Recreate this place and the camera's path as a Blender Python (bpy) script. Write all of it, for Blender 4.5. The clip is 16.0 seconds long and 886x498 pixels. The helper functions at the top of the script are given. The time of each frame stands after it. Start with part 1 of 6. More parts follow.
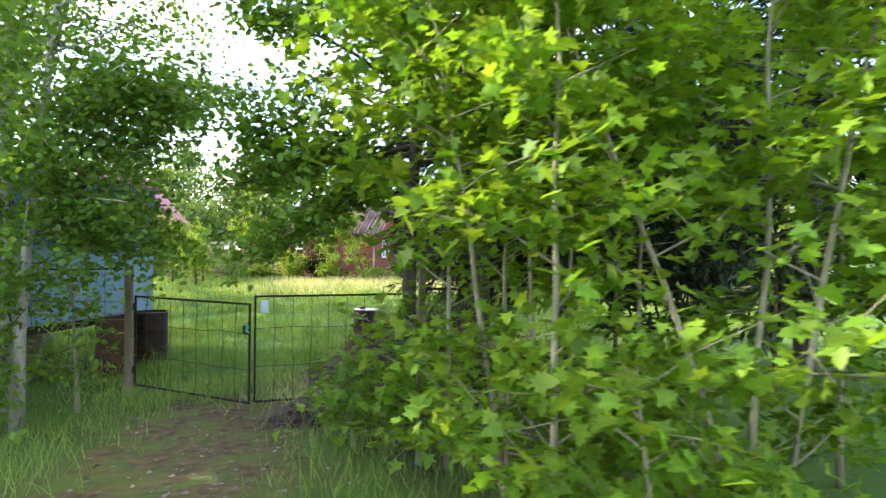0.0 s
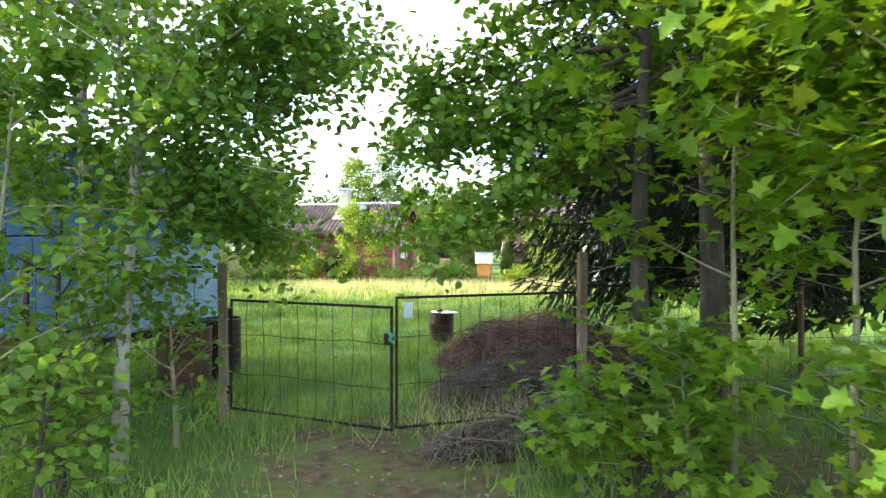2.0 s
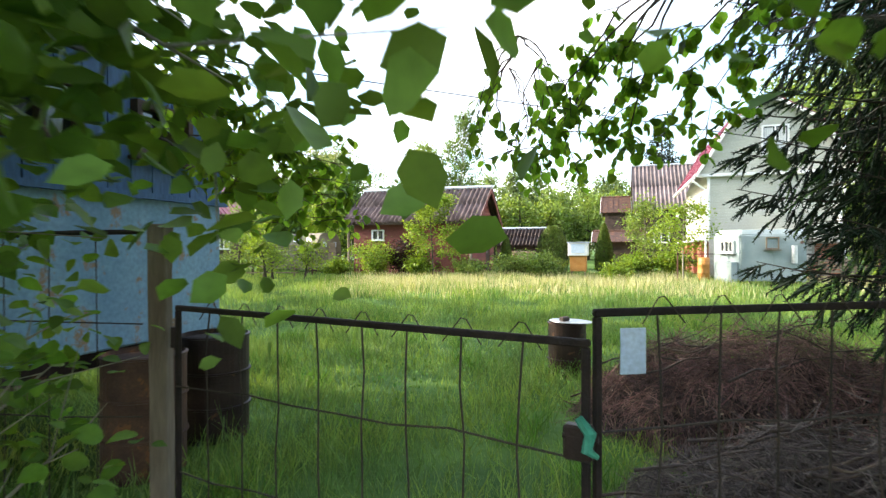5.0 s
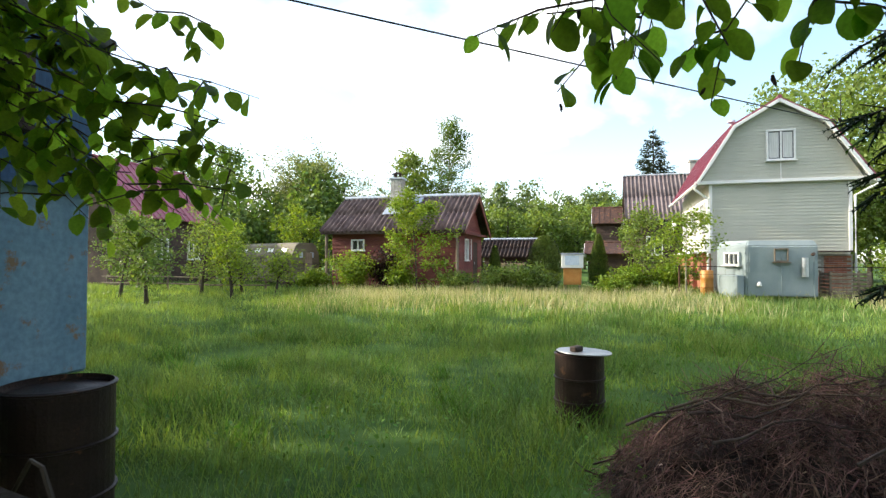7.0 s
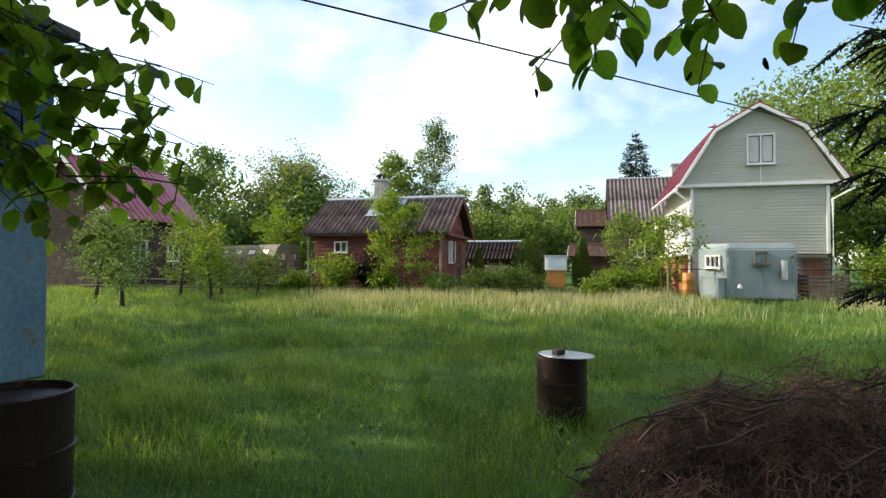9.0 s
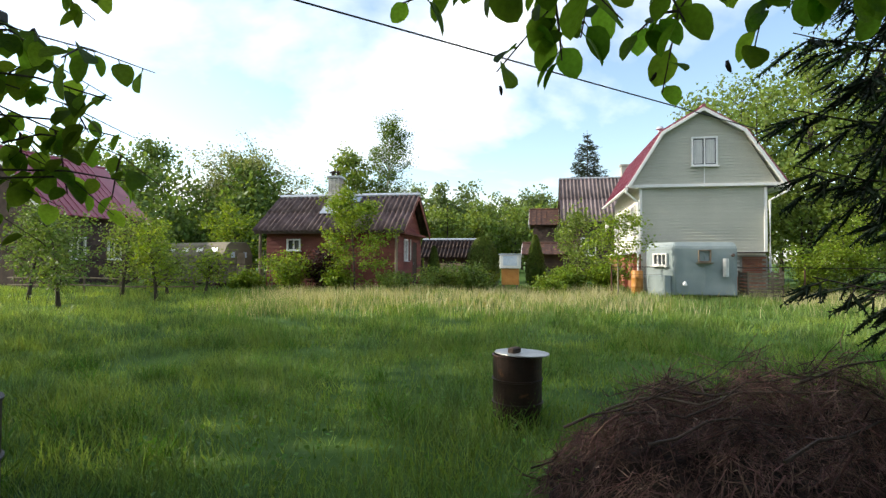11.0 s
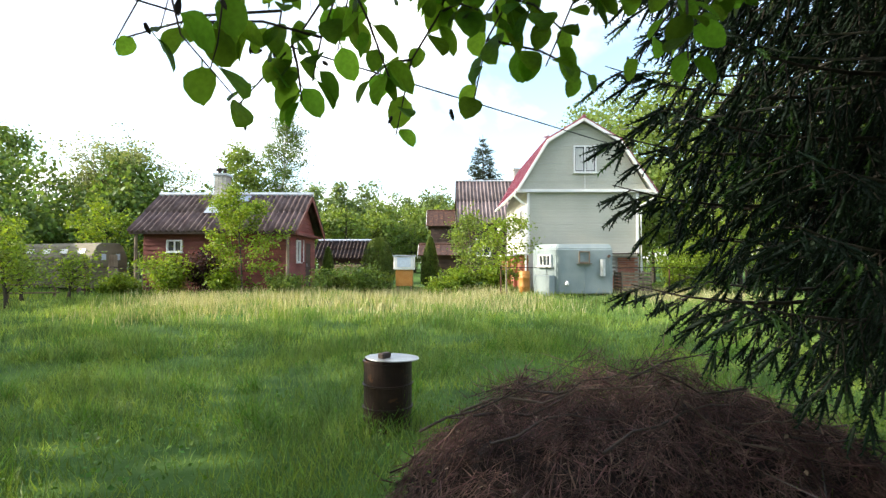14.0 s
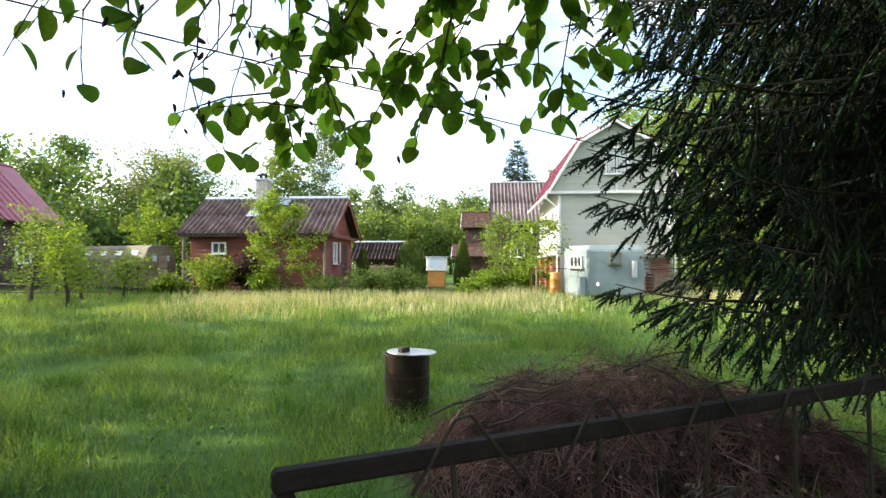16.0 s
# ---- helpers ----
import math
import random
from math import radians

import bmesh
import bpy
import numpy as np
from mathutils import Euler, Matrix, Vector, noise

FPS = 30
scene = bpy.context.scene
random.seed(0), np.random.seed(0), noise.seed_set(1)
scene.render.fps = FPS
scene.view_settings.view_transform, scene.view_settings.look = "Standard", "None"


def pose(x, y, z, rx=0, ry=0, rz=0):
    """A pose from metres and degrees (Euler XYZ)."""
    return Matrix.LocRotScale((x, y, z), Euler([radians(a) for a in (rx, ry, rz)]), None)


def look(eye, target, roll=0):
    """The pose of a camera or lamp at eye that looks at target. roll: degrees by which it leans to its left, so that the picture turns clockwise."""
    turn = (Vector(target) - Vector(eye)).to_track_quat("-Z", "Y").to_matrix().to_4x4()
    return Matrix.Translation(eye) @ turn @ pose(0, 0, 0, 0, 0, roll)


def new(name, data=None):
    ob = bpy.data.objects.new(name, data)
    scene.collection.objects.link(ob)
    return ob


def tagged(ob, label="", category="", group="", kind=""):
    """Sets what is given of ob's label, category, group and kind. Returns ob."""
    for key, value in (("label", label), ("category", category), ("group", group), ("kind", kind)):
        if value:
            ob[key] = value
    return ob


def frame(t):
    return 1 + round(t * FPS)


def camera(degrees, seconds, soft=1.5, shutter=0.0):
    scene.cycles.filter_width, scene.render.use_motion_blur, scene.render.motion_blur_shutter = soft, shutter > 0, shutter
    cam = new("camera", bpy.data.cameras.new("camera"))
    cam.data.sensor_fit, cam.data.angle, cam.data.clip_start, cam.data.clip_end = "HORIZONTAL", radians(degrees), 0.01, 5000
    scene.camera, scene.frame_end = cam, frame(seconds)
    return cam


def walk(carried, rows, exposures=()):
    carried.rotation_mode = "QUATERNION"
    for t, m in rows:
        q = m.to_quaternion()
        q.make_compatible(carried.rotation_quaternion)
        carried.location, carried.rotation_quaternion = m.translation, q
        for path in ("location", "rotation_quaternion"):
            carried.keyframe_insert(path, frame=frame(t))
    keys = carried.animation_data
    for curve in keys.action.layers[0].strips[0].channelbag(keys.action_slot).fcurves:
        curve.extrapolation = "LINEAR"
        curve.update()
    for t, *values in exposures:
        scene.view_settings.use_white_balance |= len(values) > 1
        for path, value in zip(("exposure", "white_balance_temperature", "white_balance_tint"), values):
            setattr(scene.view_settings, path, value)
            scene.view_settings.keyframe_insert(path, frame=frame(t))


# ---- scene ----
cam = camera(78.4, 16.0, soft=1.35, shutter=0.35)
PATH = [
    (0, (-0.288, 1.841, 1.958), (-0.312, 3.841, 1.964), 0.6),
    (0.5, (-0.97, 2.146, 1.852), (-0.98, 4.145, 1.878), 0.5),
    (1, (-1.381, 2.518, 1.87), (-1.416, 4.518, 1.881), 0.1),
    (1.5, (-1.85, 2.835, 1.817), (-1.84, 4.835, 1.834), 0.1),
    (2, (-2.304, 3.074, 1.818), (-2.264, 5.074, 1.832), 0.0),
    (2.5, (-2.602, 3.36, 1.771), (-2.615, 5.36, 1.789), 0.0),
    (3, (-2.759, 3.894, 1.712), (-2.944, 5.886, 1.719), 0.1),
    (3.5, (-2.881, 4.571, 1.658), (-3.079, 6.561, 1.663), -0.1),
    (4, (-2.97, 5.319, 1.621), (-3.164, 7.31, 1.623), 0.0),
    (4.2, (-2.955, 5.614, 1.607), (-3.164, 7.603, 1.606), -0.1),
    (6.3, (-3.036, 7.892, 1.574), (-3.216, 9.884, 1.586), 0.1),
    (6.5, (-3.041, 8.038, 1.584), (-3.215, 10.031, 1.602), 0.1),
    (7, (-3.033, 8.204, 1.549), (-3.19, 10.197, 1.593), 0.2),
    (7.5, (-3.03, 8.281, 1.544), (-3.184, 10.274, 1.599), 0.3),
    (8, (-3.019, 8.302, 1.55), (-3.166, 10.296, 1.606), 0.3),
    (8.5, (-3.011, 8.303, 1.538), (-3.143, 10.298, 1.595), 0.4),
    (9, (-3.001, 8.311, 1.543), (-3.102, 10.308, 1.596), 0.3),
    (11.5, (-3.016, 8.358, 1.552), (-2.917, 10.355, 1.598), 0.3),
    (12, (-3.007, 8.337, 1.548), (-2.873, 10.332, 1.595), 0.3),
    (12.5, (-2.969, 8.312, 1.551), (-2.767, 10.301, 1.597), 0.2),
    (13, (-2.868, 8.326, 1.562), (-2.563, 10.302, 1.61), 0.1),
    (13.5, (-2.762, 8.332, 1.588), (-2.374, 10.294, 1.631), -0.1),
    (14, (-2.713, 8.269, 1.615), (-2.294, 10.224, 1.661), 0.0),
    (14.5, (-2.703, 8.145, 1.64), (-2.273, 10.098, 1.69), 0.0),
    (15, (-2.652, 8.009, 1.652), (-2.221, 9.962, 1.699), 0.0),
    (15.5, (-2.595, 7.889, 1.645), (-2.209, 9.851, 1.69), -0.0),
    (16, (-2.563, 7.815, 1.621), (-2.281, 9.794, 1.671), -0.0),
]
EXPOSURE = [(0.0, 1.92), (1.0, 2.05), (2.0, 2.1), (3.0, 2.0), (4.2, 1.8), (6.3, 1.05), (7.0, 0.8), (7.6, 0.5), (8.2, 0.32), (12.2, 0.42), (13.0, 0.66), (14.0, 1.0), (16.0, 1.1)]
walk(cam, [(t, look(eye, target, roll)) for t, eye, target, roll in PATH], EXPOSURE)

WORLD_STRENGTH = 0.10
SUN_AZ, SUN_EL = -83.0, 28.0      # degrees: the evening sun stands west-north-west

# ------------------------------------------------------------------ light
def build_light():
    w = bpy.data.worlds.new("sky")
    scene.world = w
    w.use_nodes = True
    nt = w.node_tree
    nt.nodes.clear()
    out = nt.nodes.new("ShaderNodeOutputWorld")
    bg = nt.nodes.new("ShaderNodeBackground")
    sky = nt.nodes.new("ShaderNodeTexSky")
    sky.sky_type, sky.sun_disc = "NISHITA", False
    sky.sun_elevation, sky.sun_rotation = radians(SUN_EL), radians(SUN_AZ)
    sky.altitude, sky.air_density, sky.dust_density = 50, 1.0, 1.5
    tc = nt.nodes.new("ShaderNodeTexCoord")
    sep = nt.nodes.new("ShaderNodeSeparateXYZ")
    nt.links.new(tc.outputs["Generated"], sep.inputs[0])
    # clouds on a flat layer overhead
    zz = nt.nodes.new("ShaderNodeMath"); zz.operation = "MAXIMUM"; zz.inputs[1].default_value = 0.0
    nt.links.new(sep.outputs[2], zz.inputs[0])
    add = nt.nodes.new("ShaderNodeMath"); add.operation = "ADD"; add.inputs[1].default_value = 0.22
    nt.links.new(zz.outputs[0], add.inputs[0])
    comb = nt.nodes.new("ShaderNodeCombineXYZ")
    for i in (0, 1):
        d = nt.nodes.new("ShaderNodeMath"); d.operation = "DIVIDE"
        nt.links.new(sep.outputs[i], d.inputs[0]); nt.links.new(add.outputs[0], d.inputs[1])
        nt.links.new(d.outputs[0], comb.inputs[i])
    no = nt.nodes.new("ShaderNodeTexNoise")
    no.inputs["Scale"].default_value, no.inputs["Detail"].default_value, no.inputs["Roughness"].default_value = 0.85, 7, 0.52
    no.inputs["Distortion"].default_value = 0.3
    nt.links.new(comb.outputs[0], no.inputs["Vector"])
    rp = nt.nodes.new("ShaderNodeValToRGB")
    rp.color_ramp.elements[0].position, rp.color_ramp.elements[1].position = 0.455, 0.62
    nt.links.new(no.outputs[0], rp.inputs[0])
    mx = nt.nodes.new("ShaderNodeMix"); mx.data_type = "RGBA"
    nt.links.new(rp.outputs[0], mx.inputs[0])
    gain = nt.nodes.new("ShaderNodeVectorMath"); gain.operation = "MULTIPLY"; gain.inputs[1].default_value = (2.5, 2.5, 2.4)
    nt.links.new(sky.outputs[0], gain.inputs[0]); nt.links.new(gain.outputs[0], mx.inputs[6])
    mx.inputs[7].default_value = (13.5, 13.6, 13.8, 1)
    nt.links.new(mx.outputs[2], bg.inputs[0])
    bg.inputs[1].default_value = WORLD_STRENGTH
    nt.links.new(bg.outputs[0], out.inputs[0])
    sun = bpy.data.lights.new("sun", "SUN")
    sun.energy, sun.angle, sun.color = 5.0, radians(0.8), (1.0, 0.9, 0.74)
    ob = new("sun", sun)
    a, e = radians(SUN_AZ), radians(SUN_EL)
    d = Vector((math.sin(a) * math.cos(e), math.cos(a) * math.cos(e), math.sin(e)))
    ob.matrix_world = look(d * 80, (0, 0, 0))

build_light()

# ------------------------------------------------------------------ materials
def material(name, col, col2=None, rough=0.8, metal=0.0, scale=4.0, fine=60.0, bump=0.15, stain=None, stain_at=0.62,
             island=0.0, random_piece=0.0, translucent=0.0, spec=0.4, stretch=(1, 1, 1), stain_scale=3.0):
    m = bpy.data.materials.new(name)
    m.use_nodes = True
    nt = m.node_tree
    nodes, link = nt.nodes, nt.links.new
    b = nodes["Principled BSDF"]
    b.inputs["Roughness"].default_value, b.inputs["Metallic"].default_value = rough, metal
    b.inputs["Specular IOR Level"].default_value = spec
    tc = nodes.new("ShaderNodeTexCoord")
    mp = nodes.new("ShaderNodeMapping")
    mp.inputs["Scale"].default_value = stretch
    link(tc.outputs["Object"], mp.inputs[0])
    n1 = nodes.new("ShaderNodeTexNoise"); n1.inputs["Scale"].default_value = scale; n1.inputs["Detail"].default_value = 5
    n2 = nodes.new("ShaderNodeTexNoise"); n2.inputs["Scale"].default_value = fine; n2.inputs["Detail"].default_value = 3
    link(mp.outputs[0], n1.inputs["Vector"]); link(mp.outputs[0], n2.inputs["Vector"])
    r = nodes.new("ShaderNodeValToRGB")
    c2 = col2 or tuple(min(1, c * 1.3) for c in col)
    r.color_ramp.elements[0].color, r.color_ramp.elements[1].color = (*col, 1), (*c2, 1)
    r.color_ramp.elements[0].position, r.color_ramp.elements[1].position = 0.32, 0.68
    link(n1.outputs[0], r.inputs[0])
    last = r.outputs[0]
    # fine grain
    g = nodes.new("ShaderNodeMix"); g.data_type = "RGBA"; g.blend_type = "MULTIPLY"; g.inputs[0].default_value = 0.55
    rg = nodes.new("ShaderNodeValToRGB")
    rg.color_ramp.elements[0].color = (0.55, 0.55, 0.55, 1); rg.color_ramp.elements[0].position = 0.3
    rg.color_ramp.elements[1].position = 0.65
    link(n2.outputs[0], rg.inputs[0]); link(last, g.inputs[6]); link(rg.outputs[0], g.inputs[7])
    last = g.outputs[2]
    if stain:
        n3 = nodes.new("ShaderNodeTexNoise"); n3.inputs["Scale"].default_value = stain_scale; n3.inputs["Detail"].default_value = 8
        n3.inputs["Roughness"].default_value = 0.7
        link(mp.outputs[0], n3.inputs["Vector"])
        rs = nodes.new("ShaderNodeValToRGB")
        rs.color_ramp.elements[0].position, rs.color_ramp.elements[1].position = stain_at, stain_at + 0.06
        link(n3.outputs[0], rs.inputs[0])
        s = nodes.new("ShaderNodeMix"); s.data_type = "RGBA"
        link(rs.outputs[0], s.inputs[0]); link(last, s.inputs[6]); s.inputs[7].default_value = (*stain, 1)
        last = s.outputs[2]
    if island or random_piece:
        if island:
            src = nodes.new("ShaderNodeNewGeometry").outputs["Random Per Island"]
        else:
            src = nodes.new("ShaderNodeObjectInfo").outputs["Random"]
        amt = island or random_piece
        mr = nodes.new("ShaderNodeMapRange")
        mr.inputs[3].default_value, mr.inputs[4].default_value = 1 - amt, 1 + amt
        link(src, mr.inputs[0])
        h = nodes.new("ShaderNodeHueSaturation")
        link(mr.outputs[0], h.inputs["Value"])
        hm = nodes.new("ShaderNodeMapRange")
        hm.inputs[3].default_value, hm.inputs[4].default_value = 0.5 - 0.05 * amt, 0.5 + 0.035 * amt
        sc = nodes.new("ShaderNodeMath"); sc.operation = "MULTIPLY"; sc.inputs[1].default_value = 7.31
        fr = nodes.new("ShaderNodeMath"); fr.operation = "FRACT"
        link(src, sc.inputs[0]); link(sc.outputs[0], fr.inputs[0]); link(fr.outputs[0], hm.inputs[0])
        link(hm.outputs[0], h.inputs["Hue"])
        link(last, h.inputs["Color"])
        last = h.outputs[0]
    link(last, b.inputs["Base Color"])
    if bump:
        bp = nodes.new("ShaderNodeBump"); bp.inputs["Strength"].default_value = bump; bp.inputs["Distance"].default_value = 0.02
        link(n2.outputs[0], bp.inputs["Height"]); link(bp.outputs[0], b.inputs["Normal"])
    if translucent:
        t = nodes.new("ShaderNodeBsdfTranslucent")
        tm = nodes.new("ShaderNodeMix"); tm.data_type = "RGBA"; tm.blend_type = "MULTIPLY"; tm.inputs[0].default_value = 1.0
        tm.inputs[7].default_value = (1.25, 1.15, 0.45, 1)
        link(last, tm.inputs[6]); link(tm.outputs[2], t.inputs["Color"])
        ms = nodes.new("ShaderNodeMixShader"); ms.inputs[0].default_value = translucent
        link(b.outputs[0], ms.inputs[1]); link(t.outputs[0], ms.inputs[2])
        link(ms.outputs[0], nodes["Material Output"].inputs["Surface"])
    return m


def leafy(name, col, col2, var=0.35, tr=0.42, rough=0.5, scale=1.6):
    return material(name, col, col2, rough=rough, scale=scale, fine=25, bump=0, island=var, translucent=tr, spec=0.3)


M_BIRCH = leafy("birch leaf", (0.105, 0.21, 0.04), (0.17, 0.30, 0.06), tr=0.52)
M_MAPLE = leafy("maple leaf", (0.12, 0.25, 0.025), (0.22, 0.36, 0.04), tr=0.58)
M_ALDER = leafy("alder leaf", (0.115, 0.23, 0.036), (0.18, 0.32, 0.052), tr=0.55)
M_ALDER_PIECE = material("alder leaf near", (0.15, 0.31, 0.04), (0.22, 0.41, 0.065), rough=0.42, scale=20, fine=120, bump=0.3, random_piece=0.4, translucent=0.8, spec=0.35)
M_BIRCH_PIECE = material("birch leaf near", (0.16, 0.29, 0.04), (0.23, 0.38, 0.06), rough=0.45, scale=20, fine=120, bump=0.3, random_piece=0.45, translucent=0.8, spec=0.35)
M_DEADWOOD = material("grey dead wood", (0.22, 0.19, 0.16), (0.40, 0.36, 0.31), rough=0.85, scale=9, fine=60, bump=0.3)
M_FARLEAF = leafy("far foliage", (0.09, 0.165, 0.04), (0.16, 0.245, 0.07), tr=0.45)
M_FARLEAF2 = leafy("far foliage light", (0.14, 0.22, 0.05), (0.21, 0.30, 0.075), tr=0.45)
# distance haze is mixed into this leaf colour: paler and greyer
M_HAZYLEAF = leafy("haze-paled wood foliage", (0.125, 0.19, 0.08), (0.19, 0.265, 0.11), tr=0.45)
M_WILLOW = leafy("willow foliage", (0.20, 0.25, 0.12), (0.27, 0.32, 0.17), tr=0.45)
M_YELLOWLEAF = leafy("young leaf", (0.15, 0.25, 0.025), (0.24, 0.34, 0.045), tr=0.45)
M_DARKFIR = leafy("fir foliage", (0.02, 0.038, 0.014), (0.038, 0.06, 0.02), tr=0.1, rough=0.6)
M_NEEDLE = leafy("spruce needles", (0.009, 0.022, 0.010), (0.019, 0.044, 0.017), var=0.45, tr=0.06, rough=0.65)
M_SHOOT = leafy("fresh spruce shoots", (0.05, 0.125, 0.03), (0.09, 0.19, 0.04), var=0.35, tr=0.2, rough=0.45)
M_THUJA = leafy("thuja foliage", (0.075, 0.125, 0.022), (0.135, 0.185, 0.04), tr=0.2)
M_PURPLE = leafy("purple shrub leaf", (0.035, 0.02, 0.02), (0.07, 0.03, 0.03), tr=0.3)
M_GRASS = leafy("grass blade", (0.125, 0.225, 0.085), (0.255, 0.365, 0.085), var=0.38, tr=0.45, rough=0.5, scale=0.9)
M_DRYGRASS = leafy("dry grass stalk", (0.40, 0.39, 0.20), (0.54, 0.52, 0.30), var=0.25, tr=0.3, rough=0.6)
M_HERB = leafy("broad herb leaf", (0.08, 0.19, 0.03), (0.13, 0.27, 0.04), tr=0.35)
M_BIRCHBARK = material("birch bark", (0.26, 0.25, 0.22), (0.48, 0.46, 0.42), rough=0.8, scale=5, fine=40, bump=0.4, stain=(0.05, 0.045, 0.04), stain_at=0.56, stretch=(1, 1, 0.35), stain_scale=14)
M_BARK = material("grey brown bark", (0.038, 0.03, 0.023), (0.09, 0.074, 0.056), rough=0.9, scale=12, fine=70, bump=0.7, stretch=(1, 1, 0.25))
M_STEM = material("pale stem bark", (0.20, 0.18, 0.12), (0.34, 0.31, 0.22), rough=0.8, scale=9, fine=60, bump=0.4, stretch=(1, 1, 0.3))
M_TWIG = material("dark twig", (0.045, 0.032, 0.025), (0.09, 0.06, 0.045), rough=0.8, scale=20, fine=90, bump=0.3)
M_CATKIN = material("dry catkin", (0.035, 0.022, 0.018), (0.07, 0.045, 0.035), rough=0.9, scale=80, fine=200, bump=0.6)
M_BRUSH = material("dry brushwood", (0.045, 0.021, 0.017), (0.28, 0.165, 0.13), rough=0.85, scale=3, fine=50, bump=0.2, island=0.65)
M_BRUSHGREY = material("grey brushwood", (0.085, 0.065, 0.058), (0.21, 0.17, 0.15), rough=0.85, scale=3, fine=50, bump=0.2, island=0.65)
M_DEADLEAF = material("withered leaf", (0.16, 0.11, 0.075), (0.30, 0.22, 0.16), rough=0.9, scale=20, fine=90, bump=0, island=0.4)
M_BARE = material("bare pale brown bough", (0.11, 0.075, 0.05), (0.19, 0.14, 0.10), rough=0.8, scale=12, fine=80, bump=0.3)
# near-black, with the shade between the twigs put into the colour
M_HEAPSHADE = material("shade inside brushwood", (0.02, 0.013, 0.01), (0.045, 0.028, 0.022), rough=1, scale=9, fine=60, bump=0.8)
M_RUST = material("rusty steel", (0.065, 0.035, 0.025), (0.13, 0.065, 0.04), rough=0.62, metal=0.35, scale=5, fine=60, bump=0.25, stain=(0.21, 0.09, 0.035), stain_at=0.58, stain_scale=5)
M_RUSTDARK = material("dark drum steel", (0.022, 0.013, 0.011), (0.045, 0.026, 0.02), rough=0.55, metal=0.4, scale=5, fine=60, bump=0.2, stain=(0.13, 0.06, 0.03), stain_at=0.6, stain_scale=6)
M_GATE = material("gate steel", (0.016, 0.012, 0.012), (0.036, 0.025, 0.02), rough=0.8, metal=0.0, spec=0.2, scale=8, fine=90, bump=0.2, stain=(0.09, 0.045, 0.02), stain_at=0.64, stain_scale=9)
M_WIRE = material("weathered wire", (0.035, 0.028, 0.022), (0.07, 0.05, 0.035), rough=0.6, metal=0.4, bump=0)
M_POST = material("weathered post wood", (0.15, 0.11, 0.075), (0.27, 0.22, 0.165), rough=0.9, scale=6, fine=45, bump=0.6, stretch=(1, 1, 0.18))
M_BLUE = material("worn blue paint", (0.15, 0.28, 0.40), (0.24, 0.39, 0.50), rough=0.55, scale=2.2, fine=28, bump=0.12, stain=(0.26, 0.17, 0.10), stain_at=0.565, stain_scale=4.5)
M_BLUEDARK = material("dark blue boards", (0.03, 0.09, 0.20), (0.055, 0.14, 0.27), rough=0.6, scale=3, fine=40, bump=0.25, stain=(0.12, 0.13, 0.13), stain_at=0.66, stretch=(1, 1, 0.3))
M_ROOFGREY = material("cabin roof felt", (0.10, 0.10, 0.10), (0.18, 0.17, 0.16), rough=0.9)
M_RED = material("weathered red boards", (0.16, 0.048, 0.038), (0.25, 0.085, 0.066), rough=0.8, scale=2.5, fine=45, bump=0.3, random_piece=0.14, stretch=(0.25, 1, 1))
M_SLATE = material("weathered corrugated sheet", (0.075, 0.048, 0.045), (0.19, 0.14, 0.13), rough=0.85, scale=1.8, fine=35, bump=0.3, random_piece=0.15, stain=(0.30, 0.25, 0.23), stain_at=0.62, stain_scale=5)
M_SLATEGREY = material("grey corrugated sheet", (0.13, 0.10, 0.10), (0.25, 0.20, 0.20), rough=0.85, scale=1.8, fine=35, bump=0.3, random_piece=0.15)
M_ZINC = material("zinc flashing", (0.42, 0.45, 0.48), (0.6, 0.63, 0.66), rough=0.38, metal=0.6, scale=5, fine=50, bump=0.06)
M_SIDING = material("cream vinyl siding", (0.42, 0.42, 0.345), (0.50, 0.50, 0.415), rough=0.45, scale=0.8, fine=90, bump=0.03, random_piece=0.03)
M_WHITE = material("white trim", (0.74, 0.74, 0.72), (0.82, 0.82, 0.80), rough=0.4, scale=2, fine=80, bump=0.04)
M_WHITEWALL = material("white wall", (0.72, 0.70, 0.64), (0.8, 0.78, 0.72), rough=0.7, scale=2, fine=60, bump=0.1)
M_ROOFRED = material("crimson metal roof", (0.24, 0.05, 0.08), (0.32, 0.085, 0.12), rough=0.35, scale=1.5, fine=60, bump=0.03)
M_BRICK = material("red brick", (0.30, 0.11, 0.06), (0.42, 0.17, 0.10), rough=0.85, scale=4, fine=60, bump=0.3, random_piece=0.25)
M_BRICKW = material("pale brick", (0.42, 0.40, 0.36), (0.58, 0.55, 0.5), rough=0.85, scale=4, fine=60, bump=0.3, random_piece=0.2)
M_MORTAR = material("mortar", (0.30, 0.28, 0.25), (0.4, 0.38, 0.34), rough=0.95, scale=8, fine=70, bump=0.4)
M_DARKBOARD = material("dark brown boards", (0.055, 0.035, 0.028), (0.10, 0.065, 0.05), rough=0.85, scale=3, fine=45, bump=0.3, random_piece=0.2)
M_KUNG = material("faded khaki panels", (0.13, 0.115, 0.075), (0.22, 0.195, 0.135), rough=0.75, scale=1.6, fine=40, bump=0.2, stain=(0.08, 0.075, 0.05), stain_at=0.6, random_piece=0.12)
M_TRAILER = material("grey blue trailer paint", (0.21, 0.265, 0.275), (0.28, 0.335, 0.345), rough=0.5, scale=1.6, fine=45, bump=0.08, stain=(0.24, 0.23, 0.2), stain_at=0.68)
M_ORANGE = material("orange paint", (0.44, 0.185, 0.04), (0.54, 0.255, 0.065), rough=0.5, scale=4, fine=60, bump=0.05)
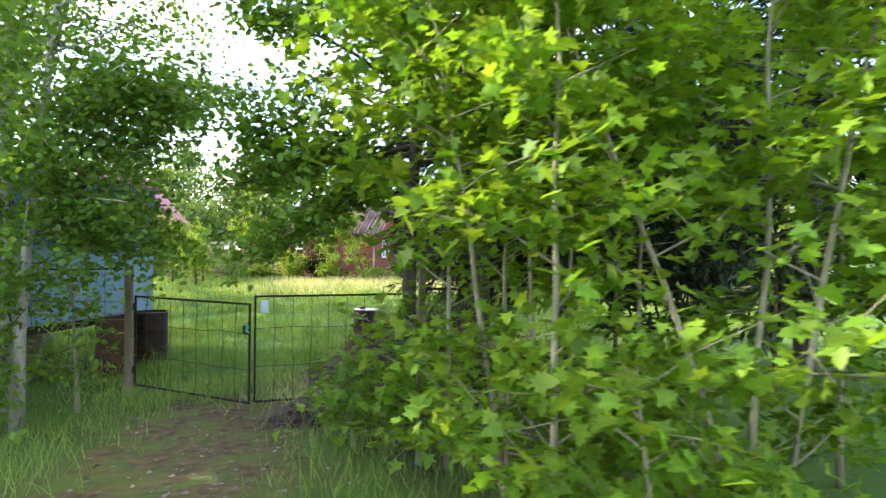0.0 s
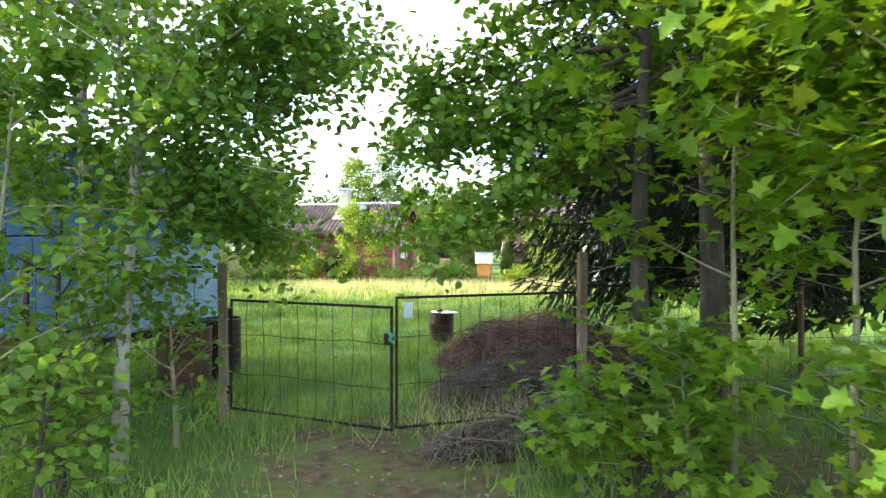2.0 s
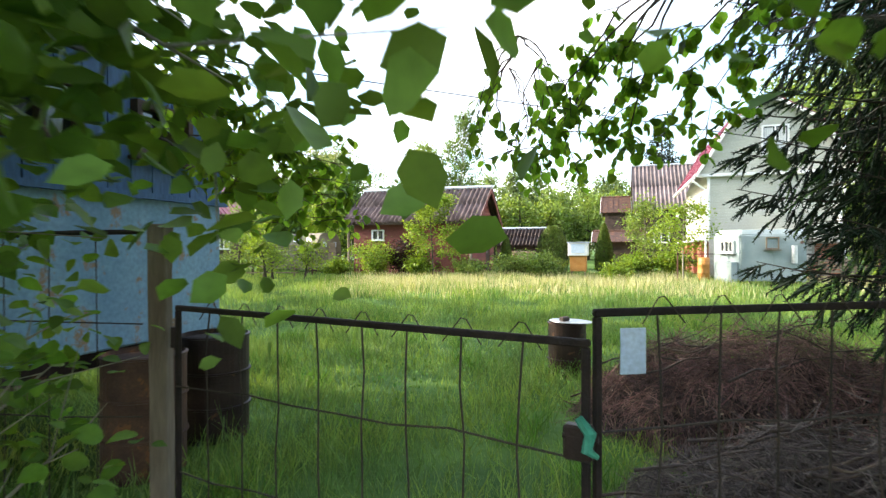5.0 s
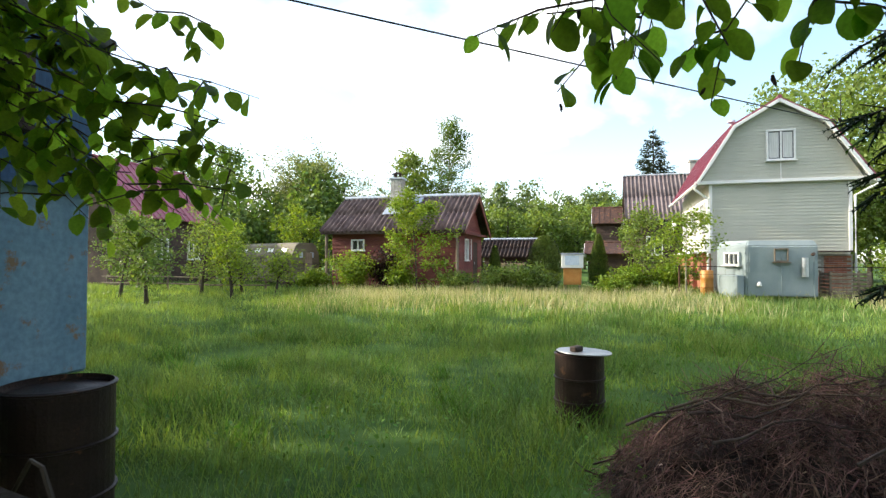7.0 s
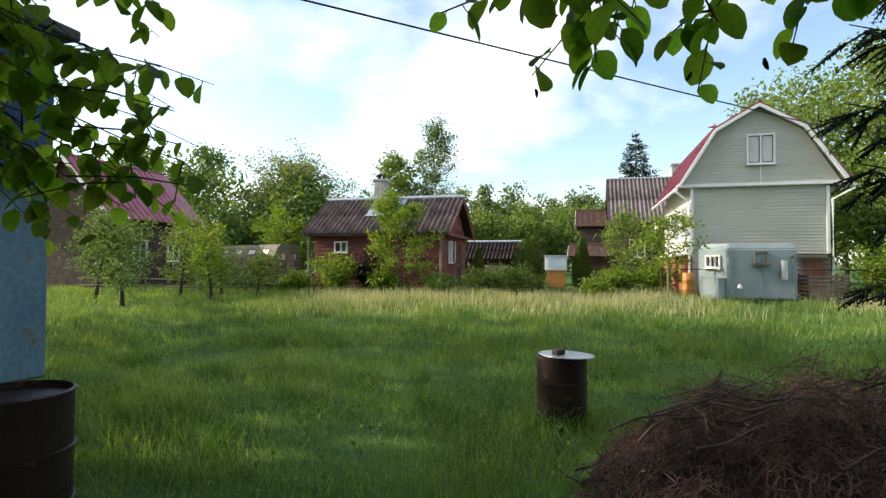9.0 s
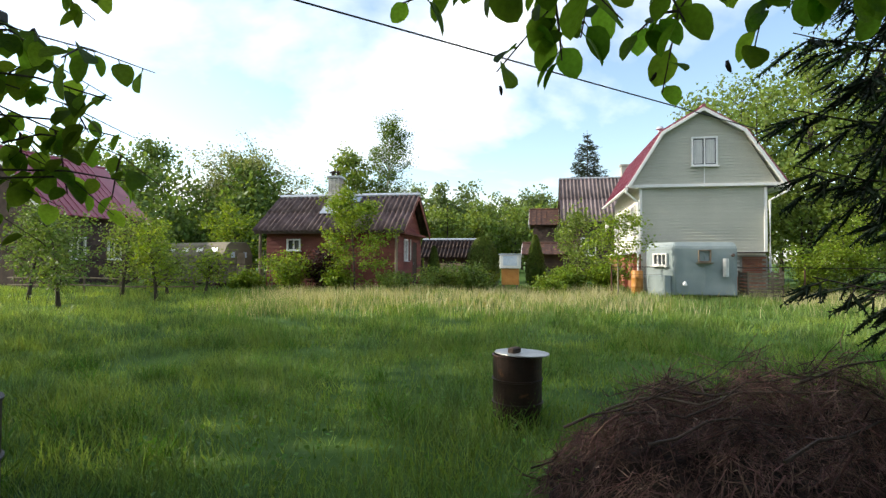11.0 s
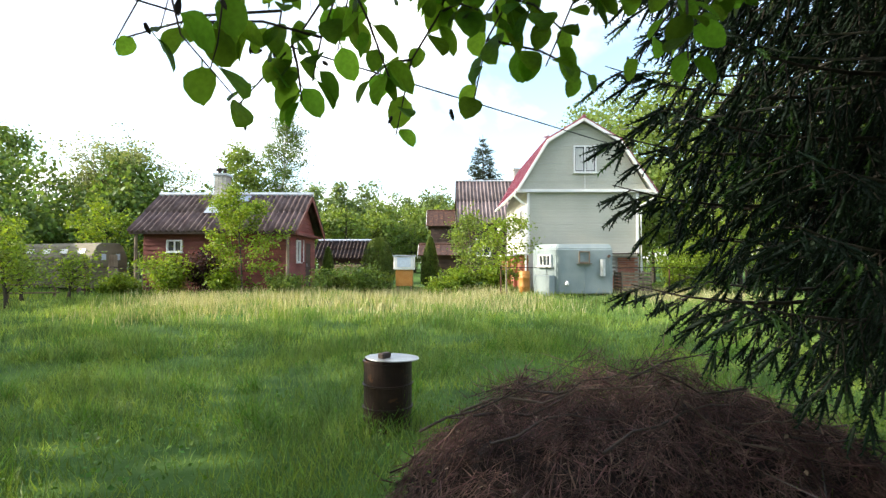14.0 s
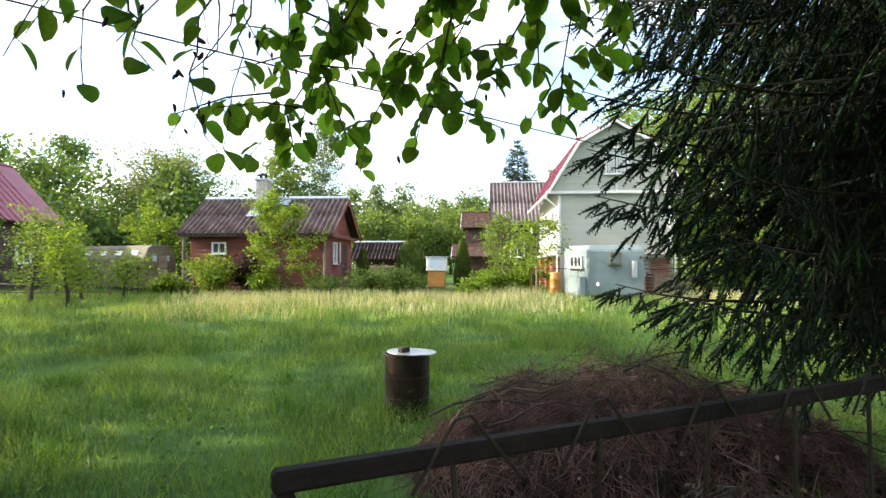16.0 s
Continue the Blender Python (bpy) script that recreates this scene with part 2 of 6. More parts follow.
M_GLASS = material("dark window glass", (0.03, 0.035, 0.04), (0.05, 0.055, 0.06), rough=0.06, spec=0.8, bump=0)
M_CURTAIN = material("white curtain", (0.5, 0.5, 0.48), (0.66, 0.66, 0.64), rough=0.9, scale=8, fine=40, bump=0.1, stretch=(4, 4, 0.2))
M_LOG = material("split firewood", (0.25, 0.17, 0.11), (0.40, 0.29, 0.2), rough=0.9, scale=6, fine=50, bump=0.4, random_piece=0.3)
M_CABLE = material("black cable", (0.015, 0.015, 0.017), (0.03, 0.03, 0.03), rough=0.5, bump=0)
M_GREENTAPE = material("green tie", (0.03, 0.22, 0.14), (0.06, 0.30, 0.2), rough=0.5, bump=0)
M_BLUEPLATE = material("pale blue plate", (0.45, 0.55, 0.68), (0.6, 0.68, 0.78), rough=0.4, bump=0.03)
M_LID = material("grey lid sheet", (0.30, 0.31, 0.31), (0.46, 0.47, 0.47), rough=0.4, metal=0.5, scale=6, fine=50, bump=0.1)


def ground_material():
    m = bpy.data.materials.new("meadow ground")
    m.use_nodes = True
    nt = m.node_tree
    nodes, link = nt.nodes, nt.links.new
    b = nodes["Principled BSDF"]
    b.inputs["Roughness"].default_value = 0.95
    b.inputs["Specular IOR Level"].default_value = 0.15
    tc = nodes.new("ShaderNodeTexCoord")
    def noise_ramp(scale, a, c, p0, p1, detail=6):
        n = nodes.new("ShaderNodeTexNoise"); n.inputs["Scale"].default_value = scale; n.inputs["Detail"].default_value = detail
        link(tc.outputs["Object"], n.inputs["Vector"])
        r = nodes.new("ShaderNodeValToRGB")
        r.color_ramp.elements[0].color, r.color_ramp.elements[1].color = (*a, 1), (*c, 1)
        r.color_ramp.elements[0].position, r.color_ramp.elements[1].position = p0, p1
        link(n.outputs[0], r.inputs[0])
        return n, r
    # dark thatch green, deepened further for the shade between the grass blades
    _, green = noise_ramp(0.8, (0.04, 0.085, 0.017), (0.085, 0.155, 0.027), 0.35, 0.65)
    nb, soil = noise_ramp(9.0, (0.045, 0.032, 0.02), (0.14, 0.10, 0.055), 0.3, 0.7)
    _, moss = noise_ramp(2.3, (0, 0, 0), (1, 1, 1), 0.46, 0.62, 9)
    ms = nodes.new("ShaderNodeMix"); ms.data_type = "RGBA"; ms.inputs[7].default_value = (0.095, 0.105, 0.026, 1)
    mh = nodes.new("ShaderNodeMath"); mh.operation = "MULTIPLY"; mh.inputs[1].default_value = 0.8
    link(moss.outputs[0], mh.inputs[0]); link(mh.outputs[0], ms.inputs[0]); link(soil.outputs[0], ms.inputs[6])
    # bare earth track: stored on the mesh where people and cars wear it
    at = nodes.new("ShaderNodeAttribute"); at.attribute_name = "bare"
    nw, wr = noise_ramp(3.0, (0, 0, 0), (1, 1, 1), 0.36, 0.6)
    mul = nodes.new("ShaderNodeMath"); mul.operation = "MULTIPLY"
    link(at.outputs["Fac"], mul.inputs[0]); link(wr.outputs[0], mul.inputs[1])
    ad = nodes.new("ShaderNodeMath"); ad.operation = "MULTIPLY_ADD"; ad.inputs[1].default_value = 0.9; ad.use_clamp = True
    link(mul.outputs[0], ad.inputs[0]); 
    hf = nodes.new("ShaderNodeMath"); hf.operation = "MULTIPLY"; hf.inputs[1].default_value = 0.45
    link(at.outputs["Fac"], hf.inputs[0]); link(hf.outputs[0], ad.inputs[2])
    mx = nodes.new("ShaderNodeMix"); mx.data_type = "RGBA"
    link(ad.outputs[0], mx.inputs[0]); link(green.outputs[0], mx.inputs[6]); link(ms.outputs[2], mx.inputs[7])
    link(mx.outputs[2], b.inputs["Base Color"])
    bp = nodes.new("ShaderNodeBump"); bp.inputs["Strength"].default_value = 0.6; bp.inputs["Distance"].default_value = 0.05
    link(nb.outputs[0], bp.inputs["Height"]); link(bp.outputs[0], b.inputs["Normal"])
    return m


# ------------------------------------------------------------------ mesh helpers
def bm_new():
    return bmesh.new()


def add_box(bm, cx, cy, cz, sx, sy, sz, m=None, bevel=0.0):
    r = bmesh.ops.create_cube(bm, size=1.0, matrix=Matrix.Translation((cx, cy, cz)) @ Matrix.Diagonal((sx, sy, sz, 1)))
    vs = r["verts"]
    if bevel:
        es = list({e for v in vs for e in v.link_edges})
        r2 = bmesh.ops.bevel(bm, geom=es, offset=bevel, segments=1, affect="EDGES")
        vs = list({v for f in r2["faces"] for v in f.verts} | {v for v in vs if v.is_valid})
    if m is not None:
        bmesh.ops.transform(bm, matrix=m, verts=[v for v in vs if v.is_valid])
    return bm


def add_tube(bm, pts, radii, sides=8, cap=True):
    """A tapered round bar through the points."""
    rings = []
    for i, p in enumerate(pts):
        p = Vector(p)
        d = (Vector(pts[min(i + 1, len(pts) - 1)]) - Vector(pts[max(i - 1, 0)])).normalized()
        a = d.orthogonal().normalized() if abs(d.z) > 0.99 else d.cross(Vector((0, 0, 1))).normalized()
        b = d.cross(a)
        rings.append([bm.verts.new(p + radii[i] * (math.cos(k * math.tau / sides) * a + math.sin(k * math.tau / sides) * b)) for k in range(sides)])
    for r0, r1 in zip(rings, rings[1:]):
        for k in range(sides):
            bm.faces.new((r0[k], r0[(k + 1) % sides], r1[(k + 1) % sides], r1[k]))
    if cap:
        bm.faces.new(rings[0][::-1]); bm.faces.new(rings[-1])
    return bm


def add_prism(bm, poly, depth, m=None):
    """A flat outline (x, z) given depth along y."""
    a = [bm.verts.new((x, 0, z)) for x, z in poly]
    b = [bm.verts.new((x, depth, z)) for x, z in poly]
    fs = [bm.faces.new(a), bm.faces.new(b[::-1])]
    n = len(poly)
    for i in range(n):
        fs.append(bm.faces.new((a[i], b[i], b[(i + 1) % n], a[(i + 1) % n])))
    if m is not None:
        bmesh.ops.transform(bm, matrix=m, verts=a + b)
    return bm


def add_lathe(bm, profile, sides=28, m=None):
    rings = []
    vs = []
    for r, z in profile:
        ring = [bm.verts.new((r * math.cos(k * math.tau / sides), r * math.sin(k * math.tau / sides), z)) for k in range(sides)]
        rings.append(ring); vs += ring
    for r0, r1 in zip(rings, rings[1:]):
        for k in range(sides):
            bm.faces.new((r0[k], r0[(k + 1) % sides], r1[(k + 1) % sides], r1[k]))
    bm.faces.new(rings[0][::-1]); bm.faces.new(rings[-1])
    if m is not None:
        bmesh.ops.transform(bm, matrix=m, verts=vs)
    return bm


def mesh_of(name, bm, mat, smooth=False):
    bmesh.ops.recalc_face_normals(bm, faces=bm.faces)
    me = bpy.data.meshes.new(name)
    bm.to_mesh(me); bm.free()
    if smooth:
        me.shade_smooth()
    if mat:
        me.materials.append(mat)
    return me


def part(name, bm, mat, parent, label="", smooth=False, m=None):
    ob = new(name, bm if isinstance(bm, bpy.types.Mesh) else mesh_of(name, bm, mat, smooth))
    ob.parent = parent
    if m is not None:
        ob.matrix_basis = m
    if label:
        tagged(ob, label)
    return ob


def thing(name, m, label, category, group="", kind=""):
    ob = new(name)
    ob.empty_display_size = 0.2
    ob.matrix_basis = m
    return tagged(ob, label, category, group, kind)


def solid(name, bm, mat, m, label, category, group="", kind="", smooth=False):
    ob = new(name, mesh_of(name, bm, mat, smooth))
    ob.matrix_basis = m
    return tagged(ob, label, category, group, kind)


def mesh_np(name, verts, tris, mat, smooth=False):
    me = bpy.data.meshes.new(name)
    nv, nf = len(verts), len(tris)
    me.vertices.add(nv); me.loops.add(nf * 3); me.polygons.add(nf)
    me.vertices.foreach_set("co", np.ascontiguousarray(verts, dtype=np.float32).ravel())
    me.loops.foreach_set("vertex_index", np.ascontiguousarray(tris, dtype=np.int32).ravel())
    me.polygons.foreach_set("loop_start", np.arange(0, nf * 3, 3, dtype=np.int32))
    me.update(calc_edges=True)
    me.materials.append(mat)
    if smooth:
        me.shade_smooth()
    return me


# ------------------------------------------------------------------ leaves, grass, twigs as joined geometry
def unit(a):
    return a / np.maximum(np.linalg.norm(a, axis=-1, keepdims=True), 1e-9)


def spread(template, tris, pos, ydir, ndir, size, width=1.0):
    """Copies of a small template (x across, y along, z up) at many places."""
    y = unit(ydir)
    x = unit(np.cross(y, ndir))
    z = np.cross(x, y)
    t = np.asarray(template, float)
    s = np.asarray(size).reshape(-1, 1, 1)
    v = pos[:, None, :] + s * (width * t[None, :, 0:1] * x[:, None, :] + t[None, :, 1:2] * y[:, None, :] + t[None, :, 2:3] * z[:, None, :])
    f = np.asarray(tris)[None] + (np.arange(len(pos)) * len(t))[:, None, None]
    return v.reshape(-1, 3), f.reshape(-1, 3)


LEAF_OVAL = ([(0, 0, 0), (-.2, .09, .04), (-.36, .32, .09), (-.33, .6, .08), (-.15, .85, .0), (0, 1, -.08), (.15, .85, .0), (.33, .6, .08), (.36, .32, .09), (.2, .09, .04), (0, .5, 0)],
             [(10, k, (k + 1) % 10) for k in range(10)])
LEAF_ROUND = ([(0, 0, 0), (-.33, .26, .07), (-.34, .64, .05), (0, 1, -.07), (.34, .64, .05), (.33, .26, .07)], [(0, 3, 1), (1, 3, 2), (0, 5, 3), (3, 5, 4)])
LEAF_KITE = ([(0, 0, 0), (-.38, .42, .08), (0, 1, -.08), (.38, .42, .08)], [(0, 2, 1), (0, 3, 2)])
LEAF_MAPLE = ([(0, .1, 0), (-.16, .06, .03), (-.44, .02, .07), (-.29, .27, .03), (-.62, .5, .09), (-.25, .52, .03), (-.22, .76, .02), (0, 1, -.1), (.22, .76, .02), (.25, .52, .03), (.62, .5, .09), (.29, .27, .03), (.44, .02, .07), (.16, .06, .03), (0, .42, -.02)],
              [(14, k, (k + 1) % 14) for k in range(14)])


def leaf_cloud(rng, pos, size, droop=0.3, shape=LEAF_KITE, jitter=0.35, flat=1.0):
    n = len(pos)
    y = rng.normal(size=(n, 3)); y[:, 2] = y[:, 2] * 0.5 - droop
    nd = rng.normal(size=(n, 3)) * 0.65; nd[:, 2] += flat
    s = size * (1 + jitter * rng.uniform(-1, 1, n))
    return spread(shape[0], shape[1], pos, y, nd, s)


def tubes_np(p0, p1, r0, r1, sides=3):
    """Many straight tapered sticks."""
    d = unit(p1 - p0)
    up = np.tile(np.array([0.3, 0.2, 1.0]), (len(d), 1))
    a = unit(np.cross(d, up)); b = np.cross(d, a)
    ang = np.arange(sides) * math.tau / sides
    c, s = np.cos(ang)[None, :, None], np.sin(ang)[None, :, None]
    off = c * a[:, None] + s * b[:, None]
    v = np.concatenate([p0[:, None] + np.reshape(r0, (-1, 1, 1)) * off, p1[:, None] + np.reshape(r1, (-1, 1, 1)) * off], 1)
    f = []
    for k in range(sides):
        k2 = (k + 1) % sides
        f += [(k, k2, sides + k2), (k, sides + k2, sides + k)]
    f = np.array(f)[None] + (np.arange(len(d)) * 2 * sides)[:, None, None]
    return v.reshape(-1, 3), f.reshape(-1, 3)


def join_np(parts):
    vs, fs, n = [], [], 0
    for v, f in parts:
        vs.append(v); fs.append(f + n); n += len(v)
    return np.concatenate(vs), np.concatenate(fs)


# ------------------------------------------------------------------ the lie of the land
def lerp(x, a, b, u, v):
    t = np.clip((np.asarray(x, float) - a) / (b - a), 0, 1)
    t = t * t * (3 - 2 * t)
    return u + (v - u) * t


def land(x, y):
    """Height of the ground."""
    x, y = np.asarray(x, float), np.asarray(y, float)
    z = lerp(y, 1.0, 8.5, 0.32, 0.0) + lerp(y, 13.0, 30.0, 0.0, 0.40)
    z = z + 0.035 * np.sin(x * 0.9 + 0.4 * y) * np.cos(y * 0.7) * (y < 60) + 0.02 * np.sin(2.3 * x - 1.1 * y)
    return z


def track(x, y):
    """How worn the ground is: the track up to the gate."""
    x, y = np.asarray(x, float), np.asarray(y, float)
    cx = -2.9 + 0.16 * (8.4 - y)
    w = np.exp(-((x - cx) / 1.15) ** 4) * (1 - lerp(y, 8.1, 9.6, 0, 1))
    under = np.exp(-(((x - 0.3) / 1.6) ** 2 + ((y - 7.6) / 1.4) ** 2))
    return np.clip(np.maximum(w, 0.95 * under), 0, 1)


def lz(x, y):
    return float(land(x, y))

# ------------------------------------------------------------------ ground
def build_ground():
    xs = np.concatenate([np.linspace(-400, -30, 16), np.linspace(-28, 28, 180), np.linspace(30, 400, 16)])
    ys = np.concatenate([np.linspace(-400, -6, 14), np.linspace(-5, 40, 180), np.linspace(42, 600, 20)])
    X, Y = np.meshgrid(xs, ys)
    Z = land(X, Y)
    v = np.stack([X, Y, Z], -1).reshape(-1, 3)
    nx, ny = len(xs), len(ys)
    i = (np.arange(ny - 1)[:, None] * nx + np.arange(nx - 1)[None]).ravel()
    t = np.concatenate([np.stack([i, i + 1, i + nx + 1], 1), np.stack([i, i + nx + 1, i + nx], 1)])
    me = mesh_np("ground", v, t, ground_material(), smooth=True)
    a = me.attributes.new("bare", "FLOAT", "POINT")
    a.data.foreach_set("value", track(X, Y).ravel().astype(np.float32))
    ob = new("ground", me)
    tagged(ob, "green meadow ground with a bare brown earth track to the gate", "ground", kind="structure")

build_ground()

# ------------------------------------------------------------------ roofs and walls
def corrugated(length, slope, waves, thick=0.012, amp=0.025):
    """One wavy sheet: x across the waves, y up the slope."""
    n = waves * 8
    rows = [0.0, slope]
    v, f = [], []
    for dz in (0.0, -thick):
        for y in rows:
            for k in range(n + 1):
                x = length * k / n
                v.append((x, y, amp * math.cos(math.tau * waves * k / n) + dz))
    m = n + 1
    for k in range(n):
        f += [(k, k + 1, m + k + 1, m + k), (2 * m + k, 3 * m + k, 3 * m + k + 1, 2 * m + k + 1), (k, 2 * m + k, 2 * m + k + 1, k + 1), (m + k, m + k + 1, 3 * m + k + 1, 3 * m + k)]
    me = bpy.data.meshes.new("roof_sheet")
    me.from_pydata(v, [], f)
    me.shade_smooth()
    return me


def roof_sheets(parent, x0, x1, eave, ridge, mat, cols, rows=2, name="roof_sheet"):
    """Overlapping wavy sheets on the slope from eave (y, z) to ridge (y, z)."""
    dy, dz = ridge[0] - eave[0], ridge[1] - eave[1]
    L = math.hypot(dy, dz)
    ang = math.degrees(math.atan2(dz, dy))
    w = (x1 - x0) / cols
    me = corrugated(w + 0.02, L / rows + 0.08, 5, amp=0.062)
    me.materials.append(mat)
    rng = random.Random(4)
    for c in range(cols):
        for r in range(rows):
            t = r / rows
            part(name, me, None, parent, m=pose(x0 + c * w, eave[0] + dy * t, eave[1] + dz * t + 0.02 + 0.014 * r + 0.006 * (c % 2), ang + rng.uniform(-.3, .3), 0, rng.uniform(-.15, .15)))


def gable_span(z, outline):
    """Left and right of a convex outline at height z."""
    xs = []
    n = len(outline)
    for i in range(n):
        (xa, za), (xb, zb) = outline[i], outline[(i + 1) % n]
        if abs(za - zb) > 1e-6 and min(za, zb) - 1e-6 <= z <= max(za, zb) + 1e-6:
            xs.append(xa + (xb - xa) * (z - za) / (zb - za))
    return (min(xs), max(xs)) if xs else None


def boards(parent, outline, z0, z1, step, y, mat, holes=(), name="board", thick=0.016, lap=0.02, m=None):
    """Lapped horizontal boards over a wall outline in the x-z plane; holes are (x0, x1, z0, z1)."""
    z = z0
    while z < z1 - 0.01:
        zt = min(z + step, z1)
        lo, hi = gable_span(z + 0.004, outline), gable_span(zt - 0.004, outline)
        if lo and hi:
            segs = [(lo[0], lo[1], hi[0], hi[1])]
            for hx0, hx1, hz0, hz1 in holes:
                if zt > hz0 + 0.02 and z < hz1 - 0.02:
                    nxt = []
                    for a, b, c, d in segs:
                        if a < hx0 and b > hx1:
                            nxt += [(a, hx0, c, hx0), (hx1, b, hx1, d)]
                        else:
                            nxt.append((a, b, c, d))
                    segs = nxt
            for a, b, c, d in segs:
                bm = bm_new()
                q = [bm.verts.new(p) for p in ((a, y - thick - lap, z), (b, y - thick - lap, z), (d, y - thick, zt - 0.003), (c, y - thick, zt - 0.003),
                                               (a, y, z), (b, y, z), (d, y, zt - 0.003), (c, y, zt - 0.003))]
                for i in ((0, 1, 2, 3), (5, 4, 7, 6), (4, 5, 1, 0), (3, 2, 6, 7), (4, 0, 3, 7), (1, 5, 6, 2)):
                    bm.faces.new([q[k] for k in i])
                part(name, bm, mat, parent, m=m)
        z += step


def window_part(parent, x0, x1, z0, z1, y, sashes=2, frame_w=0.06, mat=None, m=None, curtain=False, name="window"):
    """A window set in a wall that faces -y: a frame with sashes, panes and a sill."""
    base = m or Matrix()
    bm = bm_new()
    for cx, cz, sx, sz in ((x0, (z0 + z1) / 2, frame_w, z1 - z0 + frame_w), (x1, (z0 + z1) / 2, frame_w, z1 - z0 + frame_w),
                           ((x0 + x1) / 2, z0, x1 - x0 - frame_w, frame_w), ((x0 + x1) / 2, z1, x1 - x0 - frame_w, frame_w)):
        add_box(bm, cx, y - 0.02, cz, sx, 0.09, sz)
    w = part(name, bm, mat or M_WHITE, parent, m=base)
    dx = (x1 - x0) / sashes
    for s in range(sashes):
        bm = bm_new()
        add_box(bm, x0 + dx * (s + 0.5), y + 0.012, (z0 + z1) / 2, dx - 0.03, 0.008, z1 - z0 - 0.03)
        part("pane", bm, M_GLASS, w)
        if curtain:
            bm = bm_new()
            n = 14
            row = []
            for k in range(n + 1):
                xx = x0 + dx * s + 0.06 + (dx - 0.12) * k / n
                yy = y + 0.003 + 0.004 * math.sin(k * 1.9)
                row.append((bm.verts.new((xx, yy, z0 + 0.07)), bm.verts.new((xx, yy, z1 - 0.07))))
            for (a, b), (c, d) in zip(row, row[1:]):
                bm.faces.new((a, c, d, b))
            part("curtain", bm, M_CURTAIN, w)
        if s:
            bm = bm_new()
            add_box(bm, x0 + dx * s, y - 0.02, (z0 + z1) / 2, frame_w * 0.8, 0.07, z1 - z0 - frame_w)
            part("mullion", bm, mat or M_WHITE, w)
    bm = bm_new()
    add_box(bm, (x0 + x1) / 2, y - 0.06, z0 - 0.045, x1 - x0 + 0.14, 0.12, 0.03)
    part("sill", bm, mat or M_WHITE, w)
    return w


def brick_wall(parent, x0, x1, z0, z1, y, mat, mortar=M_MORTAR, bw=0.25, bh=0.075, cap=300, m=None, thick=0.25):
    bm = bm_new()
    add_box(bm, (x0 + x1) / 2, y + thick / 2, (z0 + z1) / 2, x1 - x0, thick, z1 - z0)
    part("brick_backing", bm, mortar, parent, m=m)
    bm = bm_new(); add_box(bm, 0, 0, 0, bw - 0.012, 0.02, bh - 0.012)
    me = mesh_of("brick", bm, mat)
    n = 0
    rows = int((z1 - z0) / bh)
    for r in range(rows):
        x = x0 + (bw / 2 if r % 2 else bw)
        while x < x1 - bw / 2 + 0.02 and n < cap:
            part("brick", me, None, parent, m=(m or Matrix()) @ pose(x - 0.0, y - 0.004, z0 + bh * (r + 0.5)))
            x += bw; n += 1


YARD = -12.0       # the plots lie turned by this much


